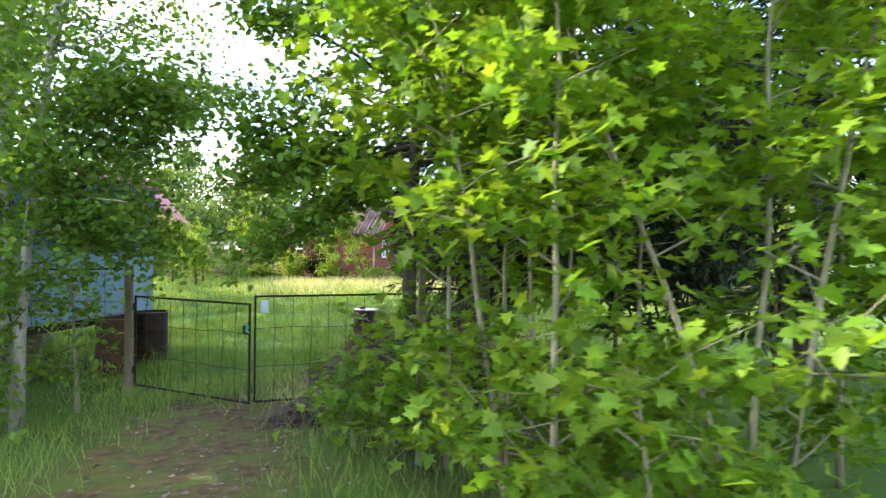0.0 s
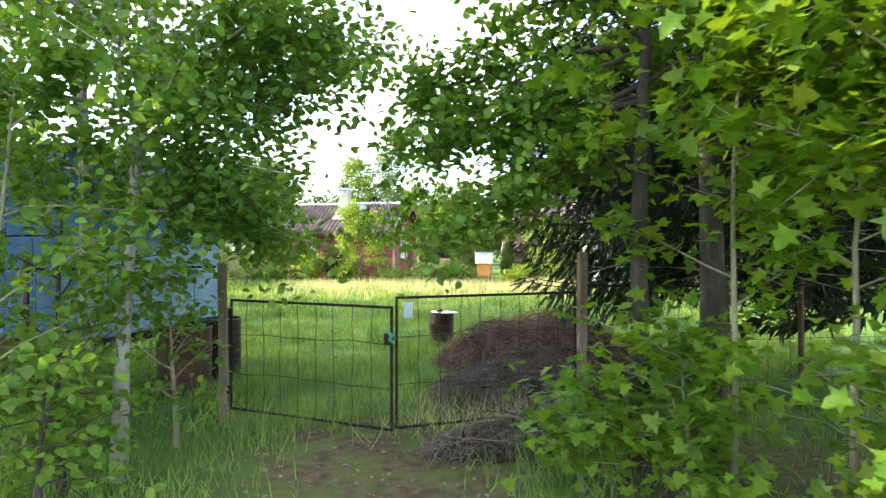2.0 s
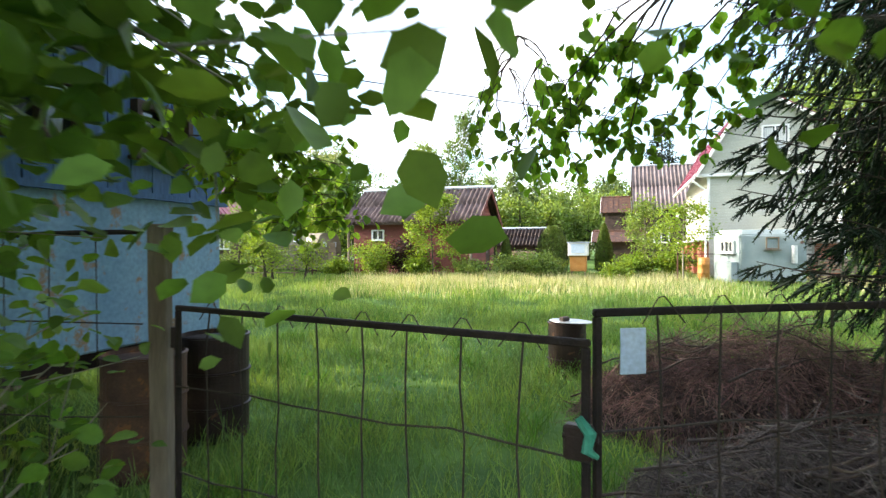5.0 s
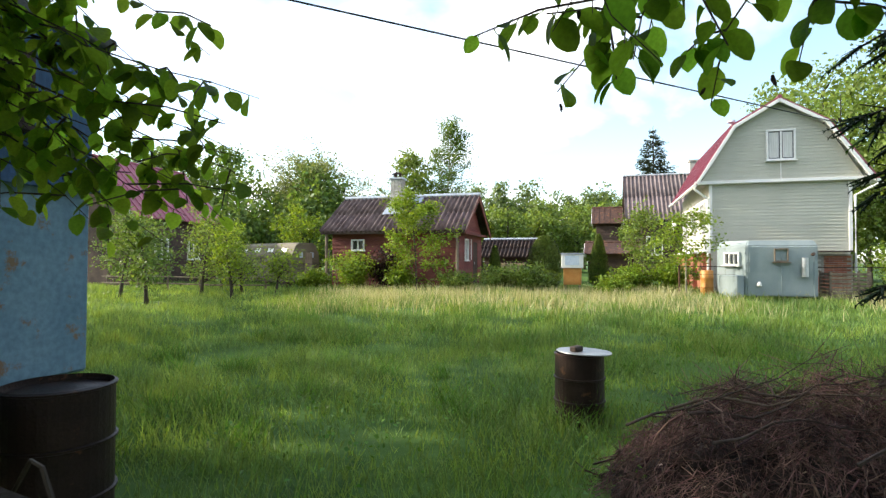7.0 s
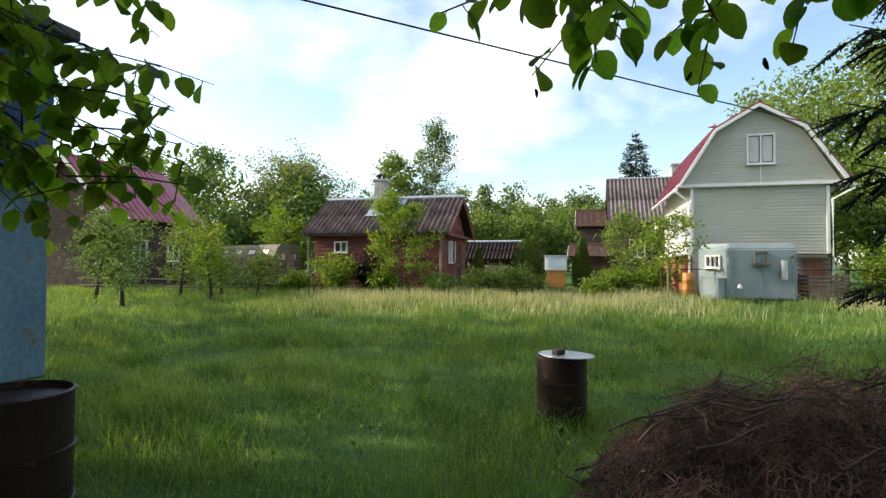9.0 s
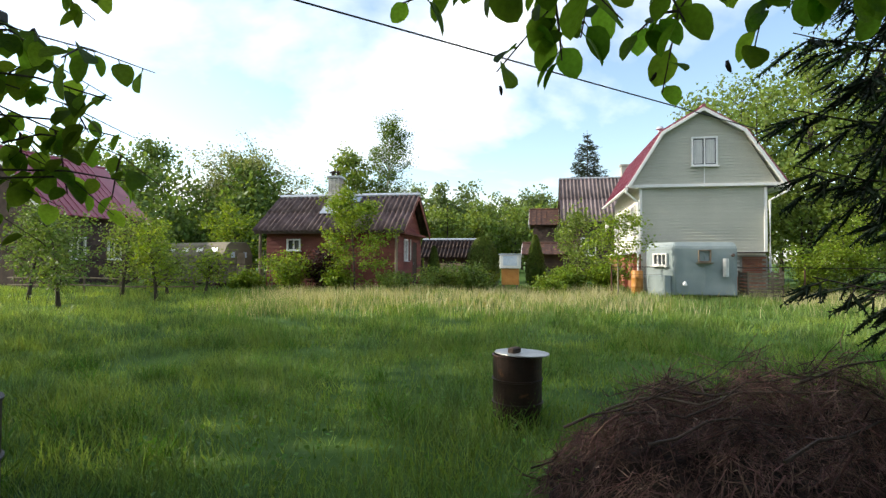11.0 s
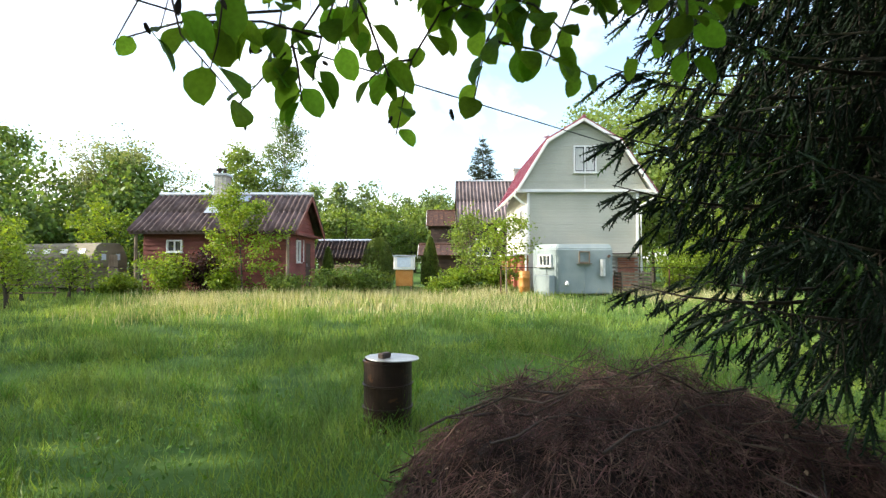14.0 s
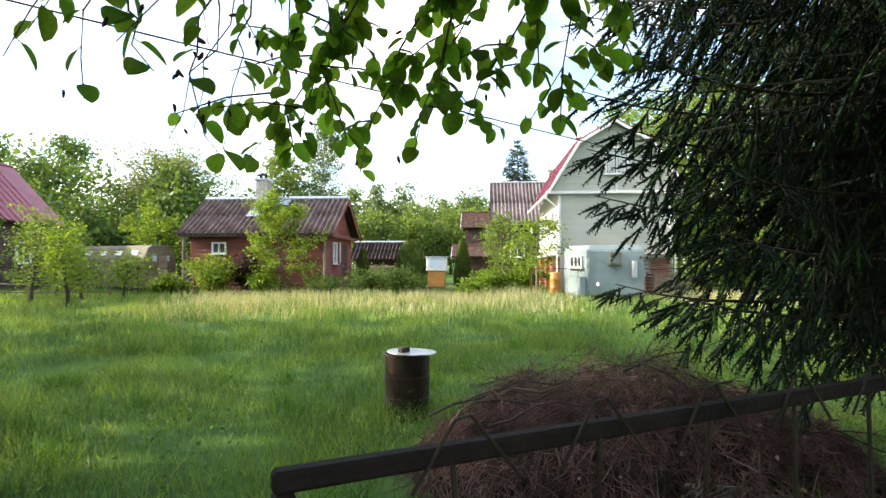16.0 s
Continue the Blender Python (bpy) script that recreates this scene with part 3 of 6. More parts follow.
def white_house():
    g = 0.42
    h = thing("house", pose(4.99, 28.4, 0, 0, 0, YARD), "cream-sided house with a crimson gambrel roof on a red brick base", "house")
    W, D, E0, BR, TOP = 4.35, 7.2, 4.38, 6.35, 7.22
    s0 = 1.95
    outline = [(0, s0), (W, s0), (W, 4.3), (W + 0.25, 4.45), (3.55, BR - 0.12), (W / 2, TOP - 0.12), (0.8, BR - 0.12), (-0.25, 4.45), (0, 4.3)]
    core = [(0.03, g), (W - 0.03, g), (W - 0.03, 4.4), (3.5, BR - 0.2), (W / 2, TOP - 0.2), (0.85, BR - 0.2), (0.03, 4.4)]
    bm = bm_new(); add_prism(bm, core, D, Matrix.Translation((0, 0.03, 0)))
    part("wall", bm, M_WHITEWALL, h)
    low = [(0, s0), (W, s0), (W, 4.36), (0, 4.36)]
    boards(h, low, s0, 4.3, 0.112, 0.03, M_SIDING, name="siding_board")
    up = [(-0.28, 4.4), (W + 0.38, 4.4), (3.62, BR - 0.1), (W / 2, TOP - 0.1), (0.73, BR - 0.1)]
    win = (1.84, 2.68, 5.12, 6.14)
    boards(h, up, 4.46, TOP - 0.14, 0.112, 0.0, M_SIDING, holes=[win], name="siding_board")
    bm = bm_new(); add_prism(bm, [(win[0] - .05, win[2] - .05), (win[1] + .05, win[2] - .05), (win[1] + .05, win[3] + .05), (win[0] - .05, win[3] + .05)], 0.05, Matrix.Translation((0, -0.025, 0)))
    part("window_backing", bm, M_WHITE, h)
    window_part(h, *win, -0.05, 2, 0.055, curtain=True)
    bm = bm_new(); add_box(bm, 2.26, -0.045, 4.76, 0.03, 0.02, 0.6)
    part("pipe", bm, M_WHITE, h)
    # trims
    for a, b, nm in (((-0.5, 4.38), (W + 0.6, 4.38), "belt_trim"), ((-0.5, 4.36), (0.72, BR), "verge_trim"), ((0.72, BR), (W / 2, TOP), "verge_trim"),
                     ((W / 2, TOP), (W - 0.72, BR), "verge_trim"), ((W - 0.72, BR), (W + 0.62, 4.36), "verge_trim")):
        bm = bm_new()
        L = math.hypot(b[0] - a[0], b[1] - a[1])
        an = -math.degrees(math.atan2(b[1] - a[1], b[0] - a[0]))
        off = -0.06 if nm == "verge_trim" else 0.0
        add_box(bm, L / 2, 0, off, L, 0.05 if nm == "verge_trim" else 0.16, 0.11, bevel=0.008)
        part(nm, bm, M_WHITE, h, m=pose(a[0], -0.30 if nm == "verge_trim" else -0.10, a[1], 0, an, 0))
    for xx in (0.03, W - 0.03):
        bm = bm_new(); add_box(bm, xx, -0.02, (s0 + 4.3) / 2, 0.1, 0.06, 4.3 - s0, bevel=0.006)
        part("corner_trim", bm, M_WHITE, h)
    # roof planes, ribbed sheet
    segs = [((-0.45, 4.32), (0.72, BR)), ((0.72, BR), (W / 2, TOP)), ((W + 0.68, 4.32), (W - 0.72, BR)), ((W - 0.72, BR), (W / 2, TOP))]
    for a, b in segs:
        bm = bm_new()
        L = math.hypot(b[0] - a[0], b[1] - a[1])
        add_box(bm, L / 2, D / 2, 0, L + 0.04, D + 0.65, 0.05)
        an = -math.degrees(math.atan2(b[1] - a[1], b[0] - a[0]))
        pl = part("roof_plane", bm, M_ROOFRED, h, m=pose(a[0], 0.02, a[1] + 0.02, 0, an, 0))
        low = -0.045 if b[0] > a[0] else 0.045
        part("soffit", add_box(bm_new(), L / 2, D / 2, low, L - 0.06, D + 0.56, 0.03), M_WHITE, pl)
        rib = mesh_of("rib", add_box(bm_new(), L / 2, 0, 0.036, L, 0.035, 0.03), M_ROOFRED)
        for k in range(30):
            part("rib", rib, None, pl, m=pose(0, -0.2 + k * (D + 0.4) / 29, 0))
    bm = bm_new(); add_tube(bm, [(W / 2, -0.33, TOP + .04), (W / 2, D + 0.3, TOP + .04)], [0.07, 0.07], 10)
    part("ridge_cap", bm, M_ROOFRED, h)
    bm = bm_new()
    add_tube(bm, [(1.25, 2.5, 6.4), (1.25, 2.5, 7.05)], [0.07, 0.07], 12); add_tube(bm, [(1.25, 2.5, 7.1), (1.25, 2.5, 7.2)], [0.17, 0.12], 14)
    part("flue", bm, M_ZINC, h)
    # gutter, downpipes
    for sx in (-0.52, W + 0.68):
        bm = bm_new(); add_tube(bm, [(sx, -0.3, 4.28), (sx, D + 0.2, 4.28)], [0.06, 0.06], 10)
        part("gutter", bm, M_WHITE, h)
        k = 1 if sx < 0 else -1
        bm = bm_new()
        add_tube(bm, [(sx, -0.2, 4.24), (sx, -0.2, 4.15), (sx + k * (abs(sx - W / 2) - W / 2 - .08), -0.1, 3.8), (sx + k * (abs(sx - W / 2) - W / 2 - .08), -0.1, 1.3), (sx + k * (abs(sx - W / 2) - W / 2 - .12), -0.16, 1.1)], [0.045] * 5, 10)
        part("downpipe", bm, M_WHITE, h)
    bm = bm_new(); add_box(bm, W + .42, 1.0, 4.28, 0.36, 2.5, 0.02)
    part("soffit", bm, M_WHITE, h)
    # brick base in front, canopy strip
    brick_wall(h, 2.3, W, g, 1.82, -0.06, M_BRICK, cap=150)
    brick_wall(h, 2.42, 3.5, 1.05, 1.8, -0.09, M_BRICKW, cap=60, thick=0.05)
    bm = bm_new(); add_box(bm, W / 2 + 0.9, -0.22, 1.92, 2.4, 0.4, 0.03, pose(0, 0, 0, 0, 0, 0))
    part("base_flashing", bm, M_DARKBOARD, h)
    # west side: base with piers and windows
    side = pose(0.03, D, 0, 0, 0, -90)
    for k in range(4):
        bm = bm_new(); add_box(bm, 0.25 + k * 2.2, -0.12, (g + 1.9) / 2, 0.42, 0.26, 1.9 - g)
        part("brick_pier", bm, M_BRICK, h, m=side)
    bm = bm_new(); add_box(bm, D / 2, -0.05, (g + 1.85) / 2, D, 0.1, 1.85 - g)
    part("base_wall", bm, M_BRICK, h, m=side)
    bm = bm_new(); add_box(bm, D / 2, -0.2, 1.9, D + 0.2, 0.4, 0.06)
    part("ledge", bm, M_WHITE, h, m=side)
    for k in range(3):
        window_part(h, 1.1 + k * 2.2, 1.85 + k * 2.2, 2.75, 3.75, -0.03, 2, 0.07, m=side)
    bm = bm_new(); add_lathe(bm, [(0.02, 0.0), (0.12, 0.03), (0.22, 0.08), (0.29, 0.15), (0.28, 0.155), (0.2, 0.09), (0.02, 0.02)], 20, pose(0.6, -0.35, 3.35, 90, 0, 0))
    dish = part("satellite_dish", bm, M_WHITE, h, m=side, smooth=True)
    return h


def red_house():
    W, D, g, E0, TOP = 5.65, 4.1, 0.42, 2.72, 4.4
    h = thing("house", pose(-4.1, 30.0, 0, 0, 0, YARD), "small weathered red board house with a corrugated roof", "house")
    X0 = -W
    core = [(X0 + .02, g), (-.02, g), (-.02, E0), (X0 + .02, E0)]
    bm = bm_new(); add_prism(bm, core, D - 0.04, Matrix.Translation((0, 0.02, 0)))
    part("wall", bm, M_DARKBOARD, h)
    win = (X0 + 0.95, X0 + 1.5, 2.0, 2.42)
    boards(h, [(X0, g), (0, g), (0, E0), (X0, E0)], g, E0, 0.165, 0.02, M_RED, holes=[win])
    bm = bm_new(); add_box(bm, (win[0] + win[1]) / 2, 0.008, (win[2] + win[3]) / 2, 0.6, 0.02, 0.48)
    part("window_backing", bm, M_GLASS, h)
    window_part(h, *win, -0.02, 2, 0.06)
    # east gable end
    east = pose(-0.02, 0, 0, 0, 0, 90)
    out = [(0, g), (D, g), (D, E0), (D / 2, TOP), (0, E0)]
    bm = bm_new(); add_prism(bm, [(0, E0), (D, E0), (D / 2, TOP - 0.1)], W - 0.1, Matrix.Translation((0, 0.02, 0)))
    part("gable_wall", bm, M_DARKBOARD, h, m=east)
    holes = [(0.9, 1.35, 1.6, 2.45), (2.4, 3.3, 0.5, 2.4)]
    boards(h, out, g, TOP - 0.06, 0.165, 0.0, M_RED, holes=holes, m=east)
    window_part(h, *holes[0], -0.03, 1, 0.06, m=east)
    bm = bm_new(); add_box(bm, 2.85, 0.005, 1.45, 0.88, 0.03, 1.9)
    door = part("door", bm, M_DARKBOARD, h, m=east)
    bm = bm_new(); add_tube(bm, [(2.55, -0.05, 1.4), (2.55, -0.05, 1.52)], [0.012, 0.012], 6)
    part("handle", bm, M_ZINC, door)
    bm = bm_new(); add_box(bm, D / 2, -0.12, E0 - 0.02, D + 0.5, 0.3, 0.1)
    part("gable_ledge", bm, M_RED, h, m=east)
    # porch side: pale post and boards
    bm = bm_new(); add_box(bm, 2.0, -0.03, 2.05, 0.06, 0.06, 0.9)
    part("pipe", bm, M_WHITE, h, m=east)
    for x in (X0 - 0.12, -0.0):
        bm = bm_new(); add_tube(bm, [(x, -0.3, g), (x, -0.3, E0 - 0.02)], [0.07, 0.06], 8)
        part("post", bm, M_POST, h)
    bm = bm_new(); add_box(bm, X0 / 2, -0.38, E0 - 0.0, W + 0.7, 0.05, 0.12)
    part("fascia", bm, M_DARKBOARD, h)
    bm = bm_new(); add_box(bm, X0 / 2, -0.2, E0 - 0.03, W + 0.6, 0.4, 0.03)
    part("soffit", bm, M_DARKBOARD, h)
    roof_sheets(h, X0 - 0.4, 0.4, (-0.45, E0 + 0.02), (D / 2, TOP), M_SLATE, 6, 2)
    L = math.hypot(D / 2 + 0.45, TOP - E0)
    an = math.degrees(math.atan2(TOP - E0, D / 2 + 0.45))
    me = corrugated(1.1, L, 5, amp=0.048); me.materials.append(M_SLATE)
    for c in range(6):
        part("roof_sheet", me, None, h, m=pose(0.4 - c * 1.075, D + 0.45, E0 + 0.04, an, 0, 180))
    for y0, rz in ((-0.45, 0), (D + 0.45, 180)):
        bm = bm_new(); add_box(bm, 0, L / 2, -0.07, 0.04, L, 0.16)
        part("barge_board", bm, M_RED, h, m=pose(0.36, y0, E0, an, 0, rz))
    bm = bm_new(); add_tube(bm, [(X0 - 0.42, D / 2, TOP + 0.05), (0.42, D / 2, TOP + 0.05)], [0.1, 0.1], 10)
    part("ridge_cap", bm, M_ZINC, h)
    # chimney with bricks, flashing and cowl
    ch = part("chimney", add_box(bm_new(), 0, 0, 0, 0.5, 0.5, 1.5), M_MORTAR, h, "pale brick chimney with a metal cowl", m=pose(X0 + 2.45, 1.45, 4.42))
    bm = bm_new(); add_box(bm, 0, 0, 0, 0.15, 0.53, 0.075, bevel=0.006)
    me = mesh_of("brick", bm, M_BRICKW)
    for r in range(11):
        for k in range(3):
            part("brick", me, None, ch, m=pose(-0.17 + 0.17 * k, 0, -0.18 + 0.083 * r))
    bm = bm_new(); add_box(bm, 0, 0, 0.76, 0.62, 0.62, 0.09, bevel=0.01)
    part("chimney_cap", bm, M_ZINC, ch)
    bm = bm_new()
    add_tube(bm, [(-.12, 0, 0.8), (-.12, 0, 0.98)], [0.07, 0.07], 10); add_tube(bm, [(.1, 0, 0.8), (.1, 0, 1.05)], [0.07, 0.05], 10)
    add_prism(bm, [(-.26, .95), (0, 1.06), (.26, .95), (0, 1.0)], 0.4, Matrix.Translation((0, -0.2, 0)))
    part("cowl", bm, M_TWIG, ch)
    bm = bm_new(); add_box(bm, 0, 0, 0.09, 0.95, 1.25, 0.02, bevel=0.005); add_box(bm, 0.55, 0.55, 0.115, 1.0, 0.5, 0.02)
    part("flashing", bm, M_ZINC, h, m=pose(X0 + 2.5, 1.2, E0 + 1.65 * (TOP - E0) / (D / 2 + 0.45), an, 0, 0))
    return h


def gable_house(m, W, D, g, E0, TOP, wall_mat, roof_mat, label, wavy=False, step=0.2):
    """Ridge along local x; the front faces -y."""
    h = thing("house", m, label, "house")
    bm = bm_new(); add_prism(bm, [(0, g), (W, g), (W, E0), (0, E0)], D)
    part("wall", bm, wall_mat, h)
    boards(h, [(0, g), (W, g), (W, E0), (0, E0)], g, E0, step, -0.002, wall_mat)
    bm = bm_new(); add_prism(bm, [(0, E0), (D, E0), (D / 2, TOP - 0.08)], W)
    part("gable_wall", bm, wall_mat, h, m=pose(W, 0, 0, 0, 0, 90))
    L = math.hypot(D / 2 + 0.4, TOP - E0)
    an = math.degrees(math.atan2(TOP - E0, D / 2 + 0.4))
    if wavy:
        roof_sheets(h, -0.3, W + 0.3, (-0.4, E0), (D / 2, TOP), roof_mat, max(3, int(W / 1.1)), 2)
        me = corrugated(W + 0.6, L, int(W * 6)); me.materials.append(roof_mat)
        part("roof_slope", me, None, h, m=pose(W + 0.3, D + 0.4, E0 + 0.02, an, 0, 180))
    else:
        for mm in (pose(-0.3, -0.4, E0, an, 0, 0), pose(W + 0.3, D + 0.4, E0, an, 0, 180)):
            bm = bm_new(); add_box(bm, (W + 0.6) / 2, L / 2, 0.03, W + 0.6, L, 0.05)
            pl = part("roof_slope", bm, roof_mat, h, m=mm)
            rib = mesh_of("rib", add_box(bm_new(), 0.1, L / 2, 0.069, 0.04, L, 0.03), roof_mat)
            for k in range(int(W / 0.35)):
                part("rib", rib, None, pl, m=pose(k * 0.35, 0, 0))
    bm = bm_new(); add_tube(bm, [(-0.3, D / 2, TOP + 0.05), (W + 0.3, D / 2, TOP + 0.05)], [0.08, 0.08], 8)
    part("ridge_cap", bm, M_ZINC if wavy else roof_mat, h)
    for x in (-0.3, W + 0.3):
        for y0, rz in ((-0.4, 0), (D + 0.4, 180)):
            bm = bm_new(); add_box(bm, 0, L / 2, -0.05, 0.05, L, 0.16)
            part("barge_board", bm, M_DARKBOARD if wavy else M_WHITE, h, m=pose(x, y0, E0, an, 0, rz))
    return h


def far_houses():
    h = gable_house(pose(-18.1, 30.3, 0, 0, 0, 90 + YARD), 5.2, 4.6, 0.4, 3.35, 6.1, M_DARKBOARD, M_ROOFRED, "dark board house with a crimson roof behind apple trees")
    window_part(h, 1.2, 1.9, 1.6, 2.5, -0.05, 2, 0.07)
    window_part(h, 3.2, 3.9, 1.6, 2.5, -0.05, 2, 0.07)
    h = gable_house(pose(6.1, 43.5, 0, 0, 0, YARD), 7.0, 6.0, 0.5, 4.1, 7.4, M_DARKBOARD, M_SLATEGREY, "dark board house with a grey corrugated roof", True)
    bm = bm_new(); add_box(bm, 4.2, 3.2, 7.6, 0.55, 0.55, 1.3, bevel=0.02); add_box(bm, 4.2, 3.2, 8.3, 0.68, 0.68, 0.12)
    part("chimney", bm, M_BRICKW, h)
    window_part(h, 1.0, 1.9, 2.0, 3.1, -0.05, 2, 0.08)
    gable_house(pose(4.3, 45.0, 0, 0, 0, YARD), 1.4, 3.0, 0.5, 4.0, 5.2, M_DARKBOARD, M_RUST, "small dark board house with a rust-red roof")
    gable_house(pose(-3.1, 38.5, 0, 0, 0, YARD), 2.5, 2.4, 0.4, 1.75, 2.75, M_DARKBOARD, M_RUSTDARK, "dark woodshed with a dark corrugated roof", True)
    st = thing("firewood_stack", pose(-2.6, 37.5, lz(-2.6, 37.5), 0, 0, YARD), "stack of split firewood against the woodshed", "firewood")
    bm = bm_new(); add_tube(bm, [(0, 0, 0), (0, 0.4, 0)], [0.075, 0.07], 6)
    me = mesh_of("log", bm, M_LOG)
    for r in range(8):
        for k in range(11):
            part("log", me, None, st, m=pose(k * 0.15 + (r % 2) * 0.07, 0.02 * (k % 3), 0.07 + r * 0.13, 0, k * 37, 0))
    gable_house(pose(2.3, 36.5, 0, 0, 0, YARD), 2.2, 2.0, 0.5, 1.9, 2.5, M_DARKBOARD, M_RUST, "low dark shed among the garden bushes")


def khaki_box_body():
    """An old lorry box body used as a shed; its end faces the track, its long side runs back to the left."""
    g = lz(-11.4, 31.4)
    h = thing("storage_body", pose(-11.45, 31.3, g, 0, 0, 37), "faded khaki lorry box body used as a garden shed", "shed")
    W, L, H = 1.5, 4.4, 1.95
    prof = [(0, 0.2), (W, 0.2), (W, 1.4), (W - 0.2, H - 0.12), (W - 0.38, H), (0.38, H), (0.2, H - 0.12), (0, 1.4)]
    rot = pose(0, 0, 0, 0, 0, 20)
    bm = bm_new(); add_prism(bm, prof, L)
    bmesh.ops.bevel(bm, geom=list(bm.edges), offset=0.02, segments=1, affect="EDGES")
    part("body", bm, M_KUNG, h, m=rot)
    for k in range(9):
        bm = bm_new(); add_box(bm, -0.012, 0.25 + k * 0.48, 0.8, 0.03, 0.03, 1.15)
        part("rib", bm, M_KUNG, h, m=rot)
    for k in range(6):
        bm = bm_new(); add_box(bm, -0.014, L / 2, 0.32 + k * 0.2, 0.022, L, 0.03)
        part("rib", bm, M_KUNG, h, m=rot)
    for k in range(4):
        bm = bm_new(); add_box(bm, 0, 0, 0, 0.02, 0.42, 0.2, bevel=0.006)
        part("window", bm, M_WHITE, h, m=rot @ pose(0.085, 0.7 + k * 1.0, 1.62, 0, 24, 0))
    for x in (0.45, 1.05):
        bm = bm_new(); add_box(bm, x, -0.02, 0.95, 0.55, 0.03, 1.35, bevel=0.008)
        d = part("door", bm, M_KUNG, h, m=rot)
        bm = bm_new(); add_box(bm, x, -0.04, 1.4, 0.18, 0.02, 0.24)
        part("window", bm, M_BLUEPLATE, d)
    for y in (0.7, 3.6):
        bm = bm_new(); add_box(bm, W / 2, y, 0.1, W, 0.25, 0.24)
        part("skid", bm, M_DARKBOARD, h, m=rot)
    for k in range(3):
        solid("plank", add_box(bm_new(), 0, 0, 0.75, 0.11, 0.03, 1.5, bevel=0.004), M_POST, pose(-10.75 + 0.18 * k, 30.95 - 0.05 * k, g, -8, 3 - 3 * k, 20), "grey weathered plank leaning by the shed", "plank", "planks by the shed")


def caravan():
    g = lz(6, 26.6)
    t = thing("caravan", pose(5.33, 26.4, g, 0, 0, YARD), "grey-blue old caravan parked before the house", "caravan")
    foot = [(0, 0), (2.0, 0), (2.0, 1.35), (-0.62, 1.35), (-0.62, 0.85)]
    bm = bm_new()
    lo = [bm.verts.new((x, y, 0.12)) for x, y in foot]
    mid = [bm.verts.new((x, y, 1.72)) for x, y in foot]
    top = [bm.verts.new((1.0 + (x - 1.0) * 0.93, 0.7 + (y - 0.7) * 0.86, 1.9)) for x, y in foot]
    n = len(foot)
    for a, b in ((lo, mid), (mid, top)):
        for i in range(n):
            bm.faces.new((a[i], a[(i + 1) % n], b[(i + 1) % n], b[i]))
    bm.faces.new(lo[::-1]); bm.faces.new(top)
    bmesh.ops.bevel(bm, geom=list(bm.edges), offset=0.03, segments=2, affect="EDGES")
    part("body", bm, M_TRAILER, t)
    window_part(t, 0.8, 1.16, 1.24, 1.62, -0.0, 1, 0.035, mat=M_POST)
    nose = pose(-0.62, 0.85, 0, 0, 0, -54)
    window_part(t, 0.25, 0.8, 1.12, 1.5, -0.01, 3, 0.05, m=nose)
    bm = bm_new(); add_box(bm, 0.6, -0.16, 0.4, 0.75, 0.3, 0.75, bevel=0.02)
    part("gas_locker", bm, M_TRAILER, t, m=nose)
    for x in (0.1, 1.0, 1.9):
        bm = bm_new(); add_box(bm, x, -0.008, 0.8, 0.03, 0.02, 1.4)
        part("seam", bm, M_TRAILER, t)
    bm = bm_new(); add_tube(bm, [(1.62, -0.09, 0.75), (1.62, -0.09, 1.35)], [0.09, 0.09], 12)
    part("water_tank", bm, M_ZINC, t)
    bm = bm_new(); add_lathe(bm, [(0.03, 0), (0.08, 0.03), (0.06, 0.1), (0.03, 0.16)], 12, pose(0.35, -0.06, 0.42))
    part("lamp", bm, M_WHITE, t)
    for x in (0.3, 1.7):
        bm = bm_new(); add_tube(bm, [(x, 0.2, 0), (x, 0.2, 0.2)], [0.05, 0.05], 8)
        part("jack", bm, M_RUST, t)
    bm = bm_new(); add_tube(bm, [(1.85, -0.02, 1.45), (1.85, -0.1, 1.47)], [0.05, 0.05], 10)
    part("vent", bm, M_DARKBOARD, t)
    for x, y, r in ((4.45, 27.3, 0.2), (4.72, 28.0, 0.19)):
        solid("orange_drum", add_lathe(bm_new(), [(r * .9, 0), (r, 0.02), (r, 0.3), (r * 1.05, 0.32), (r, 0.34), (r, 0.6), (r * 1.05, 0.62), (r, 0.64), (r, 0.86), (r * .9, 0.88)], 18), M_ORANGE,
              pose(x, y, lz(x, y)), "faded orange plastic drum beside the house base", "drum", "orange drums", smooth=True)
    c = thing("slatted_bin", pose(7.75, 26.2, lz(8, 26.2), 0, 0, YARD), "grey slatted wooden compost bin", "bin")
    for k in range(7):
        bm = bm_new(); add_box(bm, 0.55, 0, 0.12 + k * 0.12, 1.1, 0.03, 0.08)
        part("slat", bm, M_POST, c)
        bm = bm_new(); add_box(bm, 0.0, 0.42, 0.12 + k * 0.12, 0.03, 0.78, 0.08)
        part("slat", bm, M_POST, c)
    for x, y in ((0.03, 0.045), (1.1, 0.045), (0.03, .85), (1.1, .85)):
        bm = bm_new(); add_box(bm, x, y, 0.45, 0.06, 0.06, 0.95)
        part("post", bm, M_POST, c)


